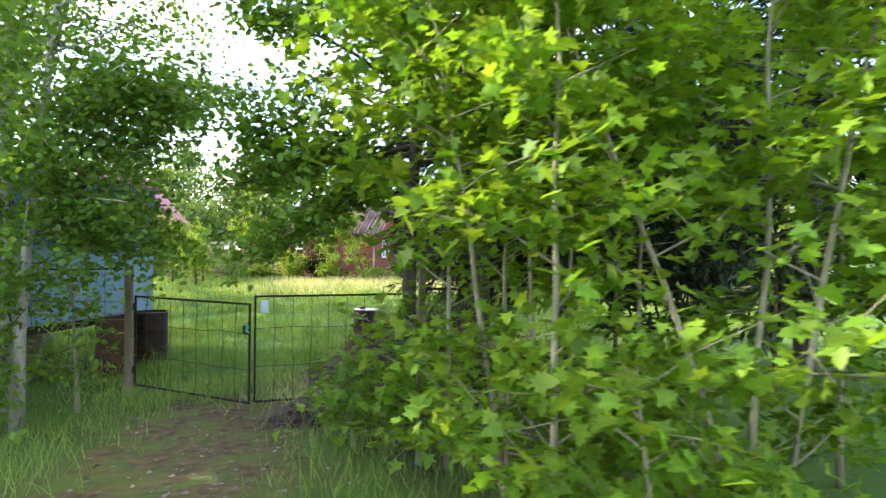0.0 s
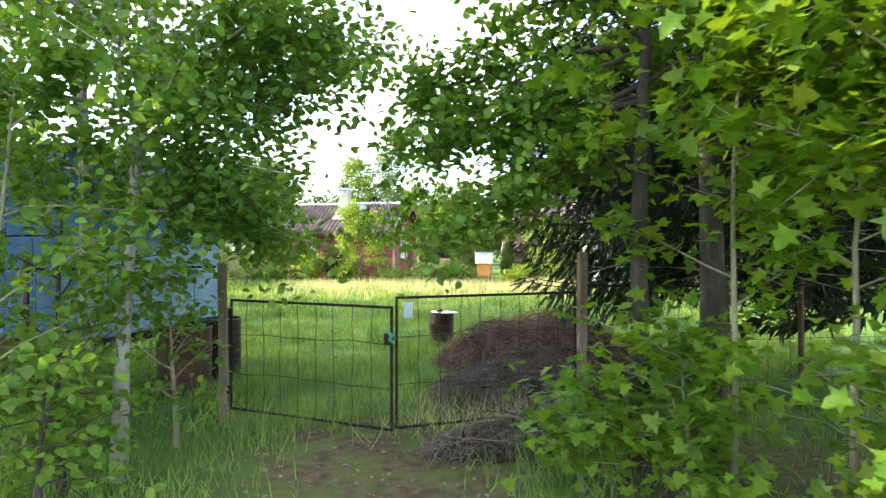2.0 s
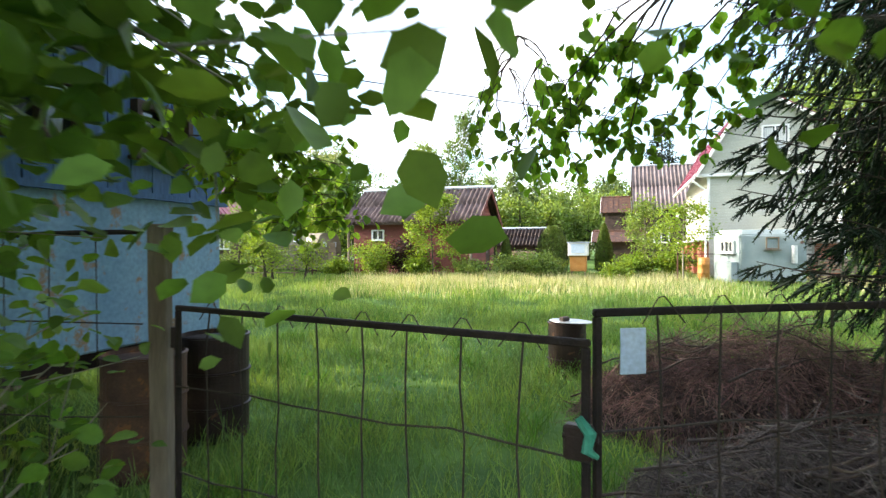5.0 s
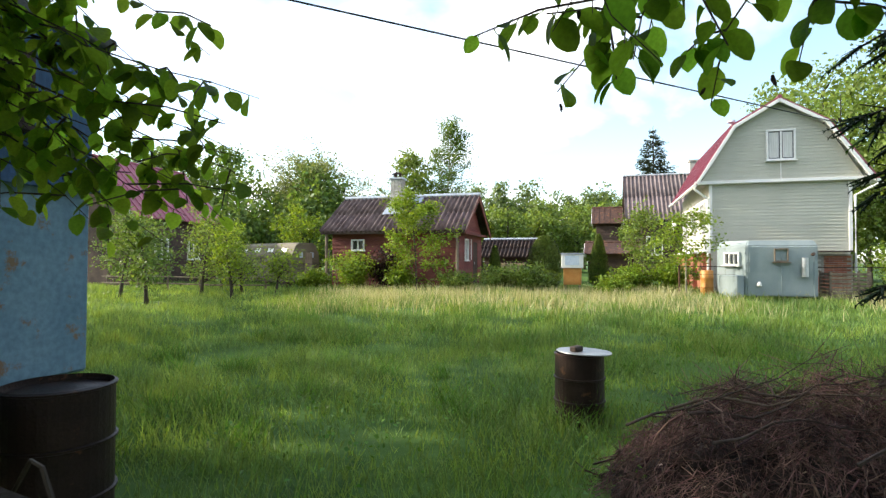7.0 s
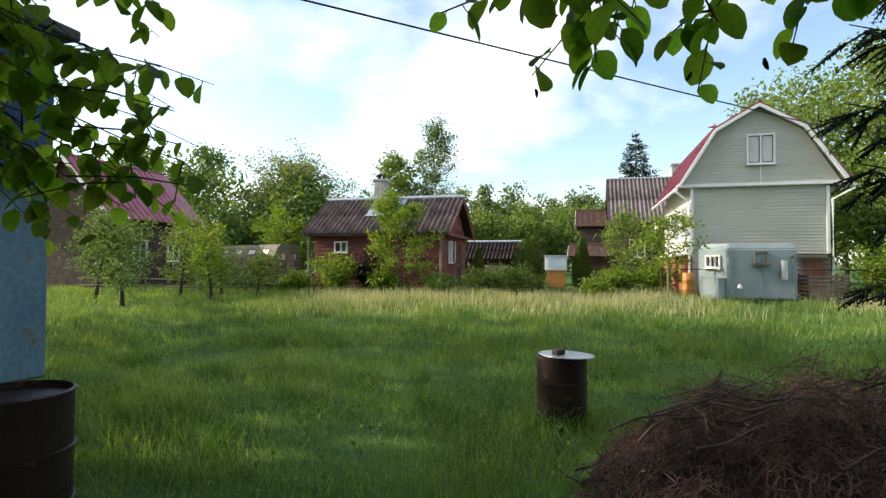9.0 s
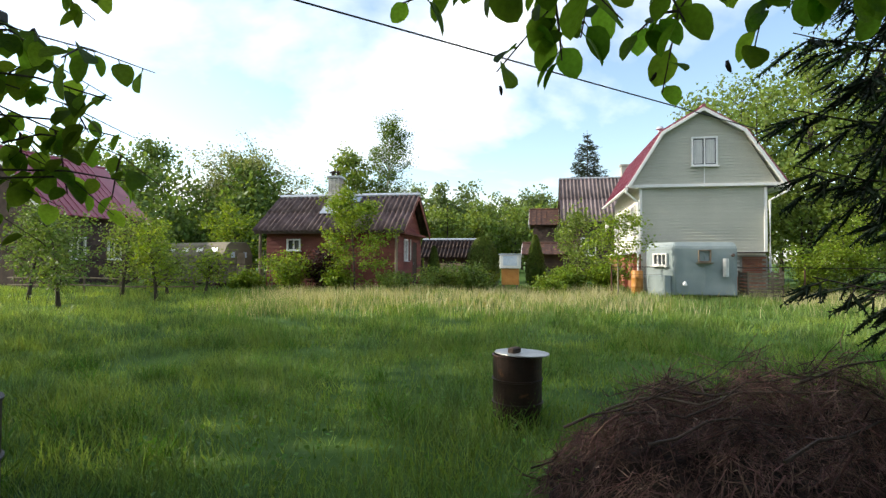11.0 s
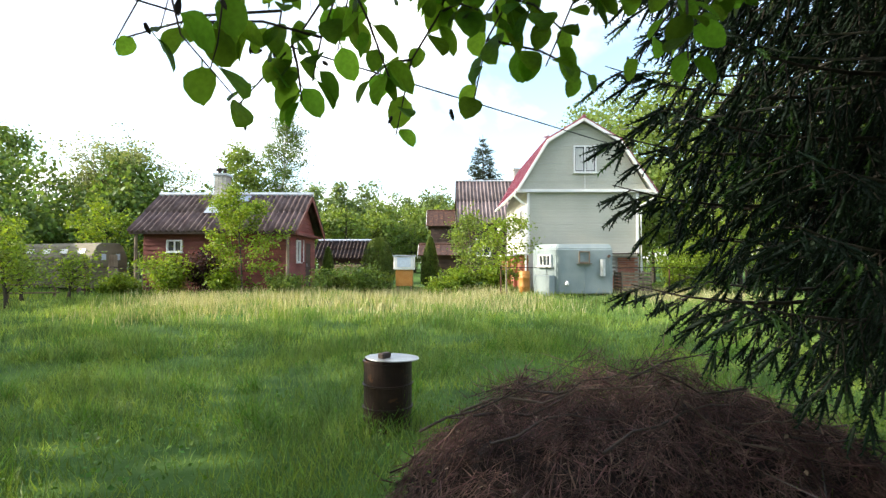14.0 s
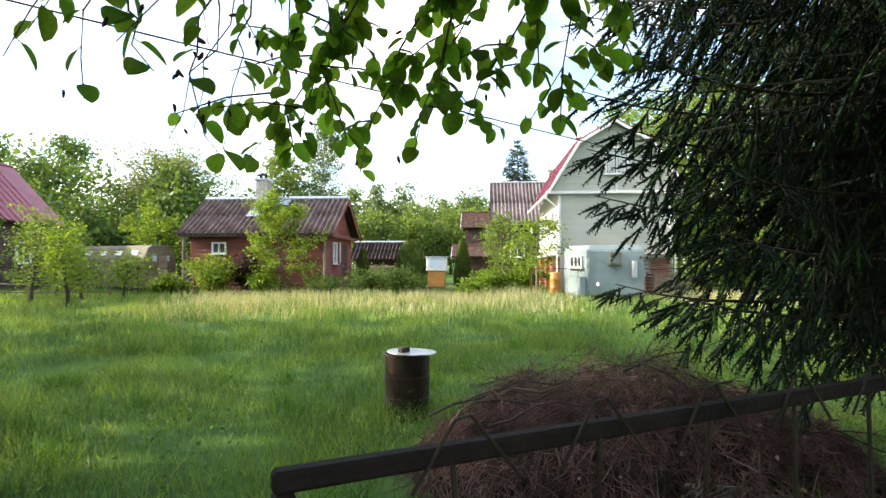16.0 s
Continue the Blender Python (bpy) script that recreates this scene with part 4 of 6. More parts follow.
def hive(x, y):
    b = thing("beehive", pose(x, y, lz(x, y), 0, 0, YARD), "white-roofed orange wooden beehive on legs", "beehive")
    bm = bm_new(); add_box(bm, 0, 0, 0.62, 0.62, 0.6, 0.6, bevel=0.01); part("body", bm, M_ORANGE, b)
    bm = bm_new(); add_box(bm, 0, 0, 1.17, 0.76, 0.72, 0.5, bevel=0.02); part("lid", bm, M_WHITE, b, "white lid")
    bm = bm_new(); add_box(bm, 0, 0, 1.44, 0.84, 0.78, 0.05, bevel=0.01); part("roof", bm, M_ZINC, b)
    bm = bm_new(); add_box(bm, 0, -0.365, 1.2, 0.5, 0.012, 0.34); part("panel", bm, M_BLUEPLATE, b)
    for sx in (-.25, .25):
        for sy in (-.22, .22):
            bm = bm_new(); add_box(bm, sx, sy, 0.16, 0.06, 0.06, 0.34); part("leg", bm, M_POST, b)


def cabin():
    """The raised blue cabin; local x runs along its front, its end wall faces the lawn."""
    c = thing("site_cabin", pose(-6.08, 9.17, 0, 0, 0, YARD), "raised blue site cabin with flaking paint", "cabin")
    L, D, B, LED, TOP = 6.0, 2.4, 0.84, 2.0, 2.95
    bm = bm_new(); add_box(bm, -L / 2, D / 2, (B + LED) / 2, L, D, LED - B, bevel=0.015)
    part("lower_wall", bm, M_BLUE, c)
    bm = bm_new(); add_box(bm, -L / 2, D / 2, (LED + TOP) / 2 + .01, L - 0.06, D - 0.06, TOP - LED - .02)
    part("upper_wall", bm, M_BLUEDARK, c)
    end = pose(0, 0, 0, 0, 0, 90)
    n = 12
    for k in range(n):
        spans = ((LED + 0.02, LED + 0.3), (TOP - 0.2, TOP)) if k in (2, 3, 4, 7, 8, 9) else ((LED + 0.02, TOP),)
        for za, zb in spans:
            bm = bm_new(); add_box(bm, (k + 0.5) * D / n, 0, (za + zb) / 2, D / n - 0.012, 0.03, zb - za)
            part("board", bm, M_BLUEDARK, c, m=end)
    for a in (2, 7):
        window_part(c, a * D / n + .04, (a + 3) * D / n - .04, LED + 0.33, TOP - 0.24, -0.0, 2, 0.05, mat=M_DARKBOARD, m=end)
    for k in range(16):
        bm = bm_new(); add_box(bm, -L + (k + 0.5) * L / 16, 0, (LED + TOP) / 2 + .01, L / 16 - 0.014, 0.03, TOP - LED - .02)
        part("board", bm, M_BLUEDARK, c)
        bm = bm_new(); add_box(bm, -L + (k + 0.5) * L / 16, -0.012, (B + LED) / 2, L / 16 - 0.012, 0.025, LED - B - .02)
        part("board", bm, M_BLUEDARK, c)
    bm = bm_new(); add_box(bm, D / 2, -0.03, LED, D + 0.06, 0.06, 0.05)
    part("ledge", bm, M_BLUEDARK, c, m=end)
    bm = bm_new(); add_box(bm, -L / 2, D / 2, TOP + 0.04, L + 0.08, D + 0.3, 0.07, bevel=0.01)
    part("roof", bm, M_ROOFGREY, c)
    bm = bm_new(); add_box(bm, -L / 2, D / 2, B - 0.06, L - 0.1, D - 0.2, 0.12)
    part("underframe", bm, M_RUSTDARK, c)
    for x in (-0.5, -2.2, -3.9, -5.5):
        for y in (0.35, D - 0.35):
            bm = bm_new(); add_box(bm, x, y, (B - 0.12) / 2 - .02, 0.4, 0.3, B - 0.06)
            part("support_block", bm, M_POST, c)


def drum(x, y, r, h, label, mat, lid=False):
    d = thing("steel_drum", pose(x, y, lz(x, y) - 0.02, 0, 0, 20), label, "drum", "steel drums")
    part("shell", add_lathe(bm_new(), [(r * .97, 0), (r, 0.015), (r, h - 0.02), (r * .985, h - 0.008), (r * .97, h - 0.02), (r * .96, h - 0.035)], 36), mat, d)
    for zz, nm in ((h * .34, "hoop"), (h * .66, "hoop"), (h - 0.008, "rim"), (0.012, "rim")):
        bm = bm_new()
        rr = r * (1.03 if nm == "hoop" else 1.015)
        ring = []
        for k in range(36):
            a = k * math.tau / 36
            ring.append([bm.verts.new(((rr + q[0]) * math.cos(a), (rr + q[0]) * math.sin(a), zz + q[1])) for q in ((-.012, -.012), (.006, -.005), (.006, .005), (-.012, .012))])
        for k in range(36):
            for j in range(4):
                bm.faces.new((ring[k][j], ring[(k + 1) % 36][j], ring[(k + 1) % 36][(j + 1) % 4], ring[k][(j + 1) % 4]))
        part(nm, bm, mat, d)
    if lid:
        bm = bm_new(); add_lathe(bm, [(r * 1.1, 0), (r * 1.13, 0.004), (r * 1.12, 0.012), (0.02, 0.016)], 24, pose(0.04, -0.02, h + 0.006, 0, 2, 0))
        part("lid", bm, M_LID, d, "grey sheet-metal lid")
        bm = bm_new(); add_box(bm, 0, 0, 0, 0.13, 0.075, 0.055, pose(-0.06, -0.05, h + 0.048, 0, 0, 25), bevel=0.012)
        part("weight", bm, M_TWIG, d, "dark stone weight")


def gate_leaf(a, b, z0, z1, wires, label):
    """A welded frame leaf with a wire grid from a (hinges) to b (free end)."""
    dx, dy = b[0] - a[0], b[1] - a[1]
    L = math.hypot(dx, dy)
    g = thing("gate", pose(a[0], a[1], 0, 0, 0, math.degrees(math.atan2(dy, dx))), label, "gate", "gate leaves")
    t = 0.026
    for nm, xa, za, xb, zb in (("top_rail", 0, z1, L, z1 - .012), ("bottom_rail", 0, z0, L, z0 - .012), ("hinge_stile", 0, z0, 0, z1), ("lock_stile", L, z0 - .012, L, z1 - .012)):
        ln = math.hypot(xb - xa, zb - za)
        bm = bm_new(); add_box(bm, ln / 2, 0, 0, ln + (t if nm.endswith("rail") else -t), t, t, bevel=0.005)
        part(nm, bm, M_GATE, g, m=pose(xa, 0, za, 0, -math.degrees(math.atan2(zb - za, xb - xa)), 0))
    rng = random.Random(7)
    H = z1 - z0
    for k in range(1, wires + 1):
        x = L * k / (wires + 1)
        pts = [(x + rng.uniform(-.012, .012), rng.uniform(-.012, .012), z0 + H * i / 6) for i in range(7)]
        part("wire", add_tube(bm_new(), pts, [0.0042] * 7, 5), M_WIRE, g)
        bm = bm_new(); add_tube(bm, [(x - .085, .016, z1 - 0.05), (x - .01, .016, z1 + 0.04), (x + .012, .016, z1 + 0.036), (x + .07, .016, z1 - 0.05)], [0.0026] * 4, 5)
        part("wire_end", bm, M_WIRE, g)
    for k in (0.33, 0.69):
        pts = [(L * i / 8, rng.uniform(-.012, .012), z0 + H * k + rng.uniform(-.012, .012)) for i in range(9)]
        part("wire", add_tube(bm_new(), pts, [0.0044] * 9, 5), M_WIRE, g)
    return g, L


def wire_fence(x0, x1, y0, y1, h, label, step=0.25, posts=()):
    f = thing("wire_fence", pose(x0, y0, lz((x0 + x1) / 2, (y0 + y1) / 2), 0, 0, math.degrees(math.atan2(y1 - y0, x1 - x0))), label, "fence")
    L = math.hypot(x1 - x0, y1 - y0)
    rng = random.Random(3)
    for z in (0.35, 0.8, 1.25, h):
        if z > h:
            continue
        pts = [(L * i / 10, rng.uniform(-.01, .01), z + rng.uniform(-.012, .012)) for i in range(11)]
        part("wire", add_tube(bm_new(), pts, [0.0035 if z < h else 0.014] * 11, 6), M_WIRE if z < h else M_GATE, f)
    for k in range(1, int(L / step)):
        x = k * step
        part("wire", add_tube(bm_new(), [(x, 0, 0.05), (x + rng.uniform(-.02, .02), rng.uniform(-.01, .01), h / 2), (x, 0, h)], [0.003] * 3, 5), M_WIRE, f)
    for p in posts:
        part("post", add_tube(bm_new(), [(p, 0.03, -0.1), (p, 0.03, h + 0.1)], [0.03, 0.03], 8), M_RUST, f)
    return f


def gate_post(x, y, h, w, lean=0):
    rng = random.Random(int(x * 100))
    bm = bm_new()
    add_box(bm, 0, 0, h / 2 - 0.1, w, w, h + 0.2)
    bmesh.ops.subdivide_edges(bm, edges=[e for e in bm.edges if abs(e.verts[0].co.z - e.verts[1].co.z) > 0.5], cuts=6)
    for v in bm.verts:
        v.co.x += rng.uniform(-.006, .006); v.co.y += rng.uniform(-.006, .006)
    bmesh.ops.bevel(bm, geom=list(bm.edges), offset=0.006, segments=1, affect="EDGES")
    solid("gate_post", bm, M_POST, pose(x, y, lz(x, y), 0, lean, 8), "weathered grey-brown wooden gate post", "post", "gate posts")


def entrance():
    gate_post(-4.62, 9.17, 1.74, 0.088, -0.6)
    gate_post(-0.66, 9.04, 1.80, 0.09, 0.5)
    g1, L = gate_leaf((-4.53, 9.15), (-2.70, 8.40), 0.10, 1.295, 8, "rusty steel gate leaf with a wire grid")
    bm = bm_new(); add_box(bm, L - 0.015, -0.035, 0.98, 0.09, 0.05, 0.11, bevel=0.008); add_tube(bm, [(L - .06, -.05, 1.0), (L + .05, -.05, 1.0)], [0.011] * 2, 8)
    lock = part("latch", bm, M_RUSTDARK, g1)
    bm = bm_new(); add_tube(bm, [(L - .01, -.055, 1.06), (L + .03, -.07, 1.02), (L + .02, -.075, 0.97), (L + .05, -.06, 0.95)], [0.014, 0.02, 0.018, 0.008], 8)
    part("tie", bm, M_GREENTAPE, lock)
    for z in (0.3, 1.15):
        bm = bm_new(); add_tube(bm, [(-0.03, 0, z - .05), (-0.03, 0, z + .05)], [0.018] * 2, 10)
        part("hinge", bm, M_RUSTDARK, g1)
    g2, L2 = gate_leaf((-0.74, 9.0), (-2.655, 8.46), 0.10, 1.385, 8, "rusty steel gate leaf with a pale blue plate")
    bm = bm_new(); add_box(bm, L2 - 0.11, 0.03, 1.25, 0.09, 0.006, 0.15, bevel=0.002)
    part("plate", bm, M_BLUEPLATE, g2, "pale blue metal plate")
    wire_fence(-4.68, -8.6, 9.10, 9.0, 1.68, "wire grid fence with a steel top rail before the cabin", 0.24, posts=(2.0, 3.8))
    wire_fence(3.4, 12.0, 27.2, 25.2, 1.05, "rusty low wire fence before the caravan", 0.3, posts=(0.1, 3.3, 6.2))
    wire_fence(-11.6, -8.6, 30.6, 30.0, 1.0, "low wire fence by the khaki shed", 0.2, posts=(0.2, 2.8))
    wire_fence(-0.58, 9.0, 9.1, 9.9, 1.42, "sagging wire grid fence on rusty posts", 0.27, posts=(2.6, 4.9, 7.2))


def rail_fence():
    f = thing("rail_fence", pose(-18.0, 28.6, lz(-15, 28), 0, 0, -9), "low grey pole fence under the apple trees", "fence")
    for k in range(6):
        part("post", add_tube(bm_new(), [(k * 1.4, 0.05, -0.1), (k * 1.4 + .02, 0.05, .62)], [.04, .035], 7), M_POST, f)
    for z in (.28, .54):
        part("rail", add_tube(bm_new(), [(-.2, 0, z), (2.3, 0, z + .03), (4.8, 0, z - .02), (7.2, 0, z + .01)], [.03, .027, .03, .025], 7), M_POST, f)


def leaning_poles():
    for k in range(5):
        x = -9.75 + .13 * k
        solid("pole", add_tube(bm_new(), [(0, 0, 0), (.05, .02, .9), (.06 * k - .1, .3, 1.75 - .15 * k)], [.022, .018, .012], 6), M_POST, pose(x, 30.55, lz(x, 30.55)), "thin bare pole leaning against the red house", "pole", "leaning poles")


def overhead_cable():
    a, b = Vector((-6.12, 9.85, 3.0)), Vector((22.0, 27.56, 3.1))
    pts = []
    for i in range(33):
        t = i / 32
        p = a.lerp(b, t); p.z -= 4 * 0.05 * t * (1 - t)
        pts.append(p)
    bm = bm_new(); add_tube(bm, pts, [0.0055] * 33, 6)
    solid("overhead_cable", bm, M_CABLE, Matrix(), "black overhead cable sagging towards the house", "cable")


white_house(); red_house(); far_houses(); khaki_box_body(); caravan(); hive(.15, 28.5); cabin(); entrance(); overhead_cable(); rail_fence(); leaning_poles()
drum(-5.36, 11.02, 0.27, 0.88, "dark rusty open steel drum beside the cabin", M_RUSTDARK)
drum(-5.50, 10.3, 0.275, 0.86, "rust-brown steel drum beside the cabin", M_RUST)
drum(-2.12, 13.62, 0.235, 0.68, "dark rusty drum with a sheet lid on the lawn", M_RUSTDARK, lid=True)

# ------------------------------------------------------------------ trees and shrubs
def golden(i):
    return i * 2.399963


def limb_set(rng, extra, H, R, z0, limbs, rise, profile, lean, twigs, twig_len):
    """Trunk points, limb polylines and twig segments of a broad-leaved tree, round its own base."""
    n = 9
    sway = np.cumsum(rng.normal(0, 0.012 * H, (n, 2)), 0)
    trunk = np.array([[lean[0] * H * (i / (n - 1)) ** 1.3 + sway[i, 0] * i / n, lean[1] * H * (i / (n - 1)) ** 1.3 + sway[i, 1] * i / n, H * i / (n - 1)] for i in range(n)])
    lines, segs = [], []
    for k in range(limbs + len(extra)):
        t = z0 / H + (0.97 - z0 / H) * (k + 0.5) / limbs
        up = rise
        if k >= limbs:
            t = extra[k - limbs][0] / H
        p = np.array([np.interp(t * H, trunk[:, 2], trunk[:, i]) for i in range(3)])
        az = golden(k) + rng.uniform(-.4, .4)
        ln = R * profile((t - z0 / H) / (1 - z0 / H)) * rng.uniform(0.75, 1.12)
        if k >= limbs:
            _, az, ln, up = extra[k - limbs]
            az = radians(az)
        pts = [p]
        d = np.array([math.cos(az), math.sin(az), up + rng.uniform(-.15, .2)])
        for j in range(5):
            d = d + rng.normal(0, 0.16, 3) + np.array([0, 0, -0.10 * (1 if rise < 0.3 else 0.3)])
            pts.append(pts[-1] + d / np.linalg.norm(d) * ln / 5)
        lines.append(pts)
        for j in range(1, 5):
            segs.append((pts[j], pts[j + 1]))
        for j in range(twigs):
            u = rng.uniform(0.2, 1.0) * 5
            i = min(int(u), 4)
            q = pts[i] + (pts[i + 1] - pts[i]) * (u - i)
            dd = rng.normal(0, 1, 3); dd[2] *= 0.6
            dd = dd / np.linalg.norm(dd) + 0.5 * d / np.linalg.norm(d)
            segs.append((q, q + dd * twig_len * rng.uniform(.5, 1.2)))
    return trunk, lines, segs


def tree(name, x, y, H, R, z0, leaves, size, mat, bark, label, seed, trunk_r=0.06, limbs=22, rise=0.55, lean=(0, 0), shape=LEAF_KITE,
         sigma=0.16, droop=0.35, twigs=7, twig_len=0.5, weep=0.0, profile=None, group="", category="tree", sides=8, extra=(), flat=1.0, clump=0.0):
    rng = np.random.default_rng(seed)
    profile = profile or (lambda t: 0.55 + 0.9 * math.sin(math.pi * min(1, 0.18 + 0.72 * t)) - 0.55 * t)
    ob = thing(name, pose(x, y, lz(x, y) - 0.02), label, category, group)
    trunk, lines, segs = limb_set(rng, extra, H, R, z0, limbs, rise, profile, lean, twigs, twig_len)
    bm = bm_new()
    add_tube(bm, [tuple(p) for p in trunk], [trunk_r * (1 - 0.88 * i / 8) * (1.25 if i == 0 else 1) for i in range(9)], sides)
    part("trunk", bm, bark, ob, smooth=True)
    P0, P1, r0, r1 = [], [], [], []
    for pts in lines:
        for j in range(5):
            P0.append(pts[j]); P1.append(pts[j + 1])
            r0.append(trunk_r * 0.34 * (1 - j / 5.5)); r1.append(trunk_r * 0.34 * (1 - (j + 1) / 5.5))
    for a, b in segs[::2]:
        P0.append(a); P1.append(b); r0.append(trunk_r * .06 + .002); r1.append(.0015)
    v, f = tubes_np(np.array(P0), np.array(P1), np.array(r0), np.array(r1), 4)
    tagged(part("branchwork", mesh_np("branchwork", v, f, bark), None, ob), kind="stuff")
    s0, s1 = np.array([s[0] for s in segs]), np.array([s[1] for s in segs])
    k = rng.integers(0, len(segs), leaves)
    u = rng.uniform(0, 1, (leaves, 1))
    if clump:
        u = 1 - (1 - u) * (1 - clump)
    pos = s0[k] + (s1[k] - s0[k]) * u + rng.normal(0, sigma, (leaves, 3)) * np.array([1, 1, 0.8])
    if weep:
        pos[:, 2] -= weep * rng.uniform(0, 1, leaves) ** 2
    pos[:, 2] = np.maximum(pos[:, 2], 0.06)
    v, f = leaf_cloud(rng, pos, size, droop, shape, flat=flat)
    part("crown", mesh_np("crown", v, f, mat), None, ob)
    return ob


def bush(name, x, y, w, h, leaves, size, mat, label, seed, shape=LEAF_KITE, stems=9, group="", d=None):
    """A shrub of many stems with leaves towards their ends."""
    rng = np.random.default_rng(seed)
    ob = thing(name, pose(x, y, lz(x, y) - 0.02), label, "bush", group)
    d = d or w
    P0, P1 = [], []
    for k in range(stems):
        az = golden(k); rr = math.sqrt((k + .5) / stems)
        tip = np.array([math.cos(az) * w / 2 * rr, math.sin(az) * d / 2 * rr, h * (1 - 0.45 * rr * rr) * rng.uniform(.8, 1.05)])
        mid = tip * np.array([.45, .45, .6])
        P0 += [np.array([tip[0] * .12, tip[1] * .12, 0]), mid]; P1 += [mid, tip]
        for j in range(5):
            q = mid + (tip - mid) * rng.uniform(-.6, 1)
            P0.append(q); P1.append(q + rng.normal(0, 1, 3) * np.array([w, d, h]) * 0.13)
    P0, P1 = np.array(P0), np.array(P1)
    P1[:, 2] = np.maximum(P1[:, 2], 0.03)
    v, f = tubes_np(P0, P1, np.full(len(P0), .008), np.full(len(P0), .003), 4)
    part("stemwork", mesh_np("stemwork", v, f, M_TWIG), None, ob)
    k = rng.integers(0, len(P0), leaves)
    pos = P0[k] + (P1[k] - P0[k]) * rng.uniform(0.25, 1, (leaves, 1)) + rng.normal(0, 1, (leaves, 3)) * np.array([w, d, h]) * 0.075
    pos[:, 2] = np.maximum(pos[:, 2], 0.04)
    v, f = leaf_cloud(rng, pos, size, 0.2, shape)
    part("foliage", mesh_np("foliage", v, f, mat), None, ob)
    return ob


def thuja(x, y, w, h, mat, label, seed, round_top=False):
    rng = np.random.default_rng(seed)
    ob = thing("thuja", pose(x, y, lz(x, y) - .02), label, "shrub", "clipped thujas")
    part("trunk", add_tube(bm_new(), [(0, 0, 0), (0, 0, h * .8)], [0.05, 0.02], 6), M_BARK, ob)
    n = 5200
    t = rng.uniform(0.02, 1, n)
    az = rng.uniform(0, math.tau, n)
    prof = np.sqrt(np.clip(1 - ((t - .42) / .6) ** 2, 0, 1)) if round_top else np.clip((1 - t) * 1.5, 0, 1) ** .6 * np.clip(t * 8, .5, 1)
    r = w / 2 * prof * (1 - 0.25 * rng.uniform(0, 1, n) ** 2) * (1 + .07 * np.sin(az * 5 + t * 9))
    pos = np.stack([r * np.cos(az), r * np.sin(az), t * h], 1)
    y_ = np.stack([np.cos(az) * .5, np.sin(az) * .5, np.full(n, 1.0)], 1) + rng.normal(0, .3, (n, 3))
    v, f = spread(*LEAF_KITE, pos, y_, np.stack([np.cos(az), np.sin(az), np.zeros(n)], 1), 0.085 * rng.uniform(.7, 1.3, n))
    part("foliage", mesh_np("foliage", v, f, mat), None, ob)


def far_fir(x, y, H, R, seed, label="dark spruce standing behind the houses", z0=1.0, n=9000, size=.34):
    """A spruce of whorled boughs, each with drooping sprays; the outline is ragged."""
    rng = np.random.default_rng(seed)
    ob = thing("spruce", pose(x, y, lz(x, y) - .02), label, "tree")
    part("trunk", add_tube(bm_new(), [(0, 0, 0), (.05, 0, H * .5), (0, 0, H)], [0.18, .1, 0.015], 8), M_BARK, ob)
    base, tip = [], []
    z, w = z0, 0
    while z < H - .15:
        full = R * (1 - (z - z0) / (H - z0)) ** .85 + .12
        for k in range(7):
            az = golden(w) + k * math.tau / 7 + rng.uniform(-.3, .3)
            ln = full * rng.uniform(.55, 1.12)
            b = np.array([0, 0, z + rng.uniform(-.12, .12)])
            base.append(b); tip.append(b + np.array([math.cos(az) * ln, math.sin(az) * ln, ln * (-.28 + .75 * (z / H) ** 2)]))
        z += (.46 if z < H * .6 else .36) * rng.uniform(.8, 1.25); w += 1
    base, tip = np.array(base), np.array(tip)
    v, f = tubes_np(base, tip, np.full(len(base), .03), np.full(len(base), .006), 4)
    tagged(part("branchwork", mesh_np("branchwork", v, f, M_BARK), None, ob), kind="stuff")
    ln = np.linalg.norm(tip - base, axis=1)
    k = rng.choice(len(base), n, p=ln / ln.sum())
    u = rng.uniform(.12, 1, (n, 1)) ** .75
    pos = base[k] + (tip[k] - base[k]) * u + rng.normal(0, 1, (n, 3)) * np.array([.13, .13, .07]) * np.minimum(1, ln[k])[:, None]
    pos[:, 2] -= .16 * u[:, 0] * (1 - u[:, 0]) * 4 * np.minimum(1, ln[k])
    yd = unit(tip[k] - base[k]) + rng.normal(0, .5, (n, 3)); yd[:, 2] -= .35
    v, f = spread(*LEAF_KITE, pos, yd, rng.normal(0, .6, (n, 3)) + np.array([0, 0, 1]), size * rng.uniform(.5, 1.2, n) * np.clip(.35 + ln[k] * .4, .4, 1), .42)
    part("crown", mesh_np("crown", v, f, M_DARKFIR), None, ob)


# a spruce shoot: a thin stem with needles on both sides
def shoot_template(n=7):
    v, f = [], []
    for y, r in ((0, .04), (.55, .055), (1, .006)):
        v += [(r * math.cos(a), y, r * math.sin(a)) for a in (0, 2.09, 4.19)]
    for b in (0, 3):
        for k in range(3):
            q = (k + 1) % 3
            f += [(b + k, b + q, b + 3 + q), (b + k, b + 3 + q, b + 3 + k)]
    for i in range(n):
        y = 0.01 + 0.93 * i / (n - 1)
        l = .135 * (1 - .3 * (i / n) ** 3)
        for k in range(3):
            a = k * math.tau / 3 + 1.1 * i
            cx, cz = math.cos(a), math.sin(a)
            b = len(v)
            v += [(-.026 * cz, y - .03, .026 * cx), (.026 * cz, y + .03, -.026 * cx), (cx * l, y + .09, cz * l)]
            f.append((b, b + 1, b + 2))
    return v, f


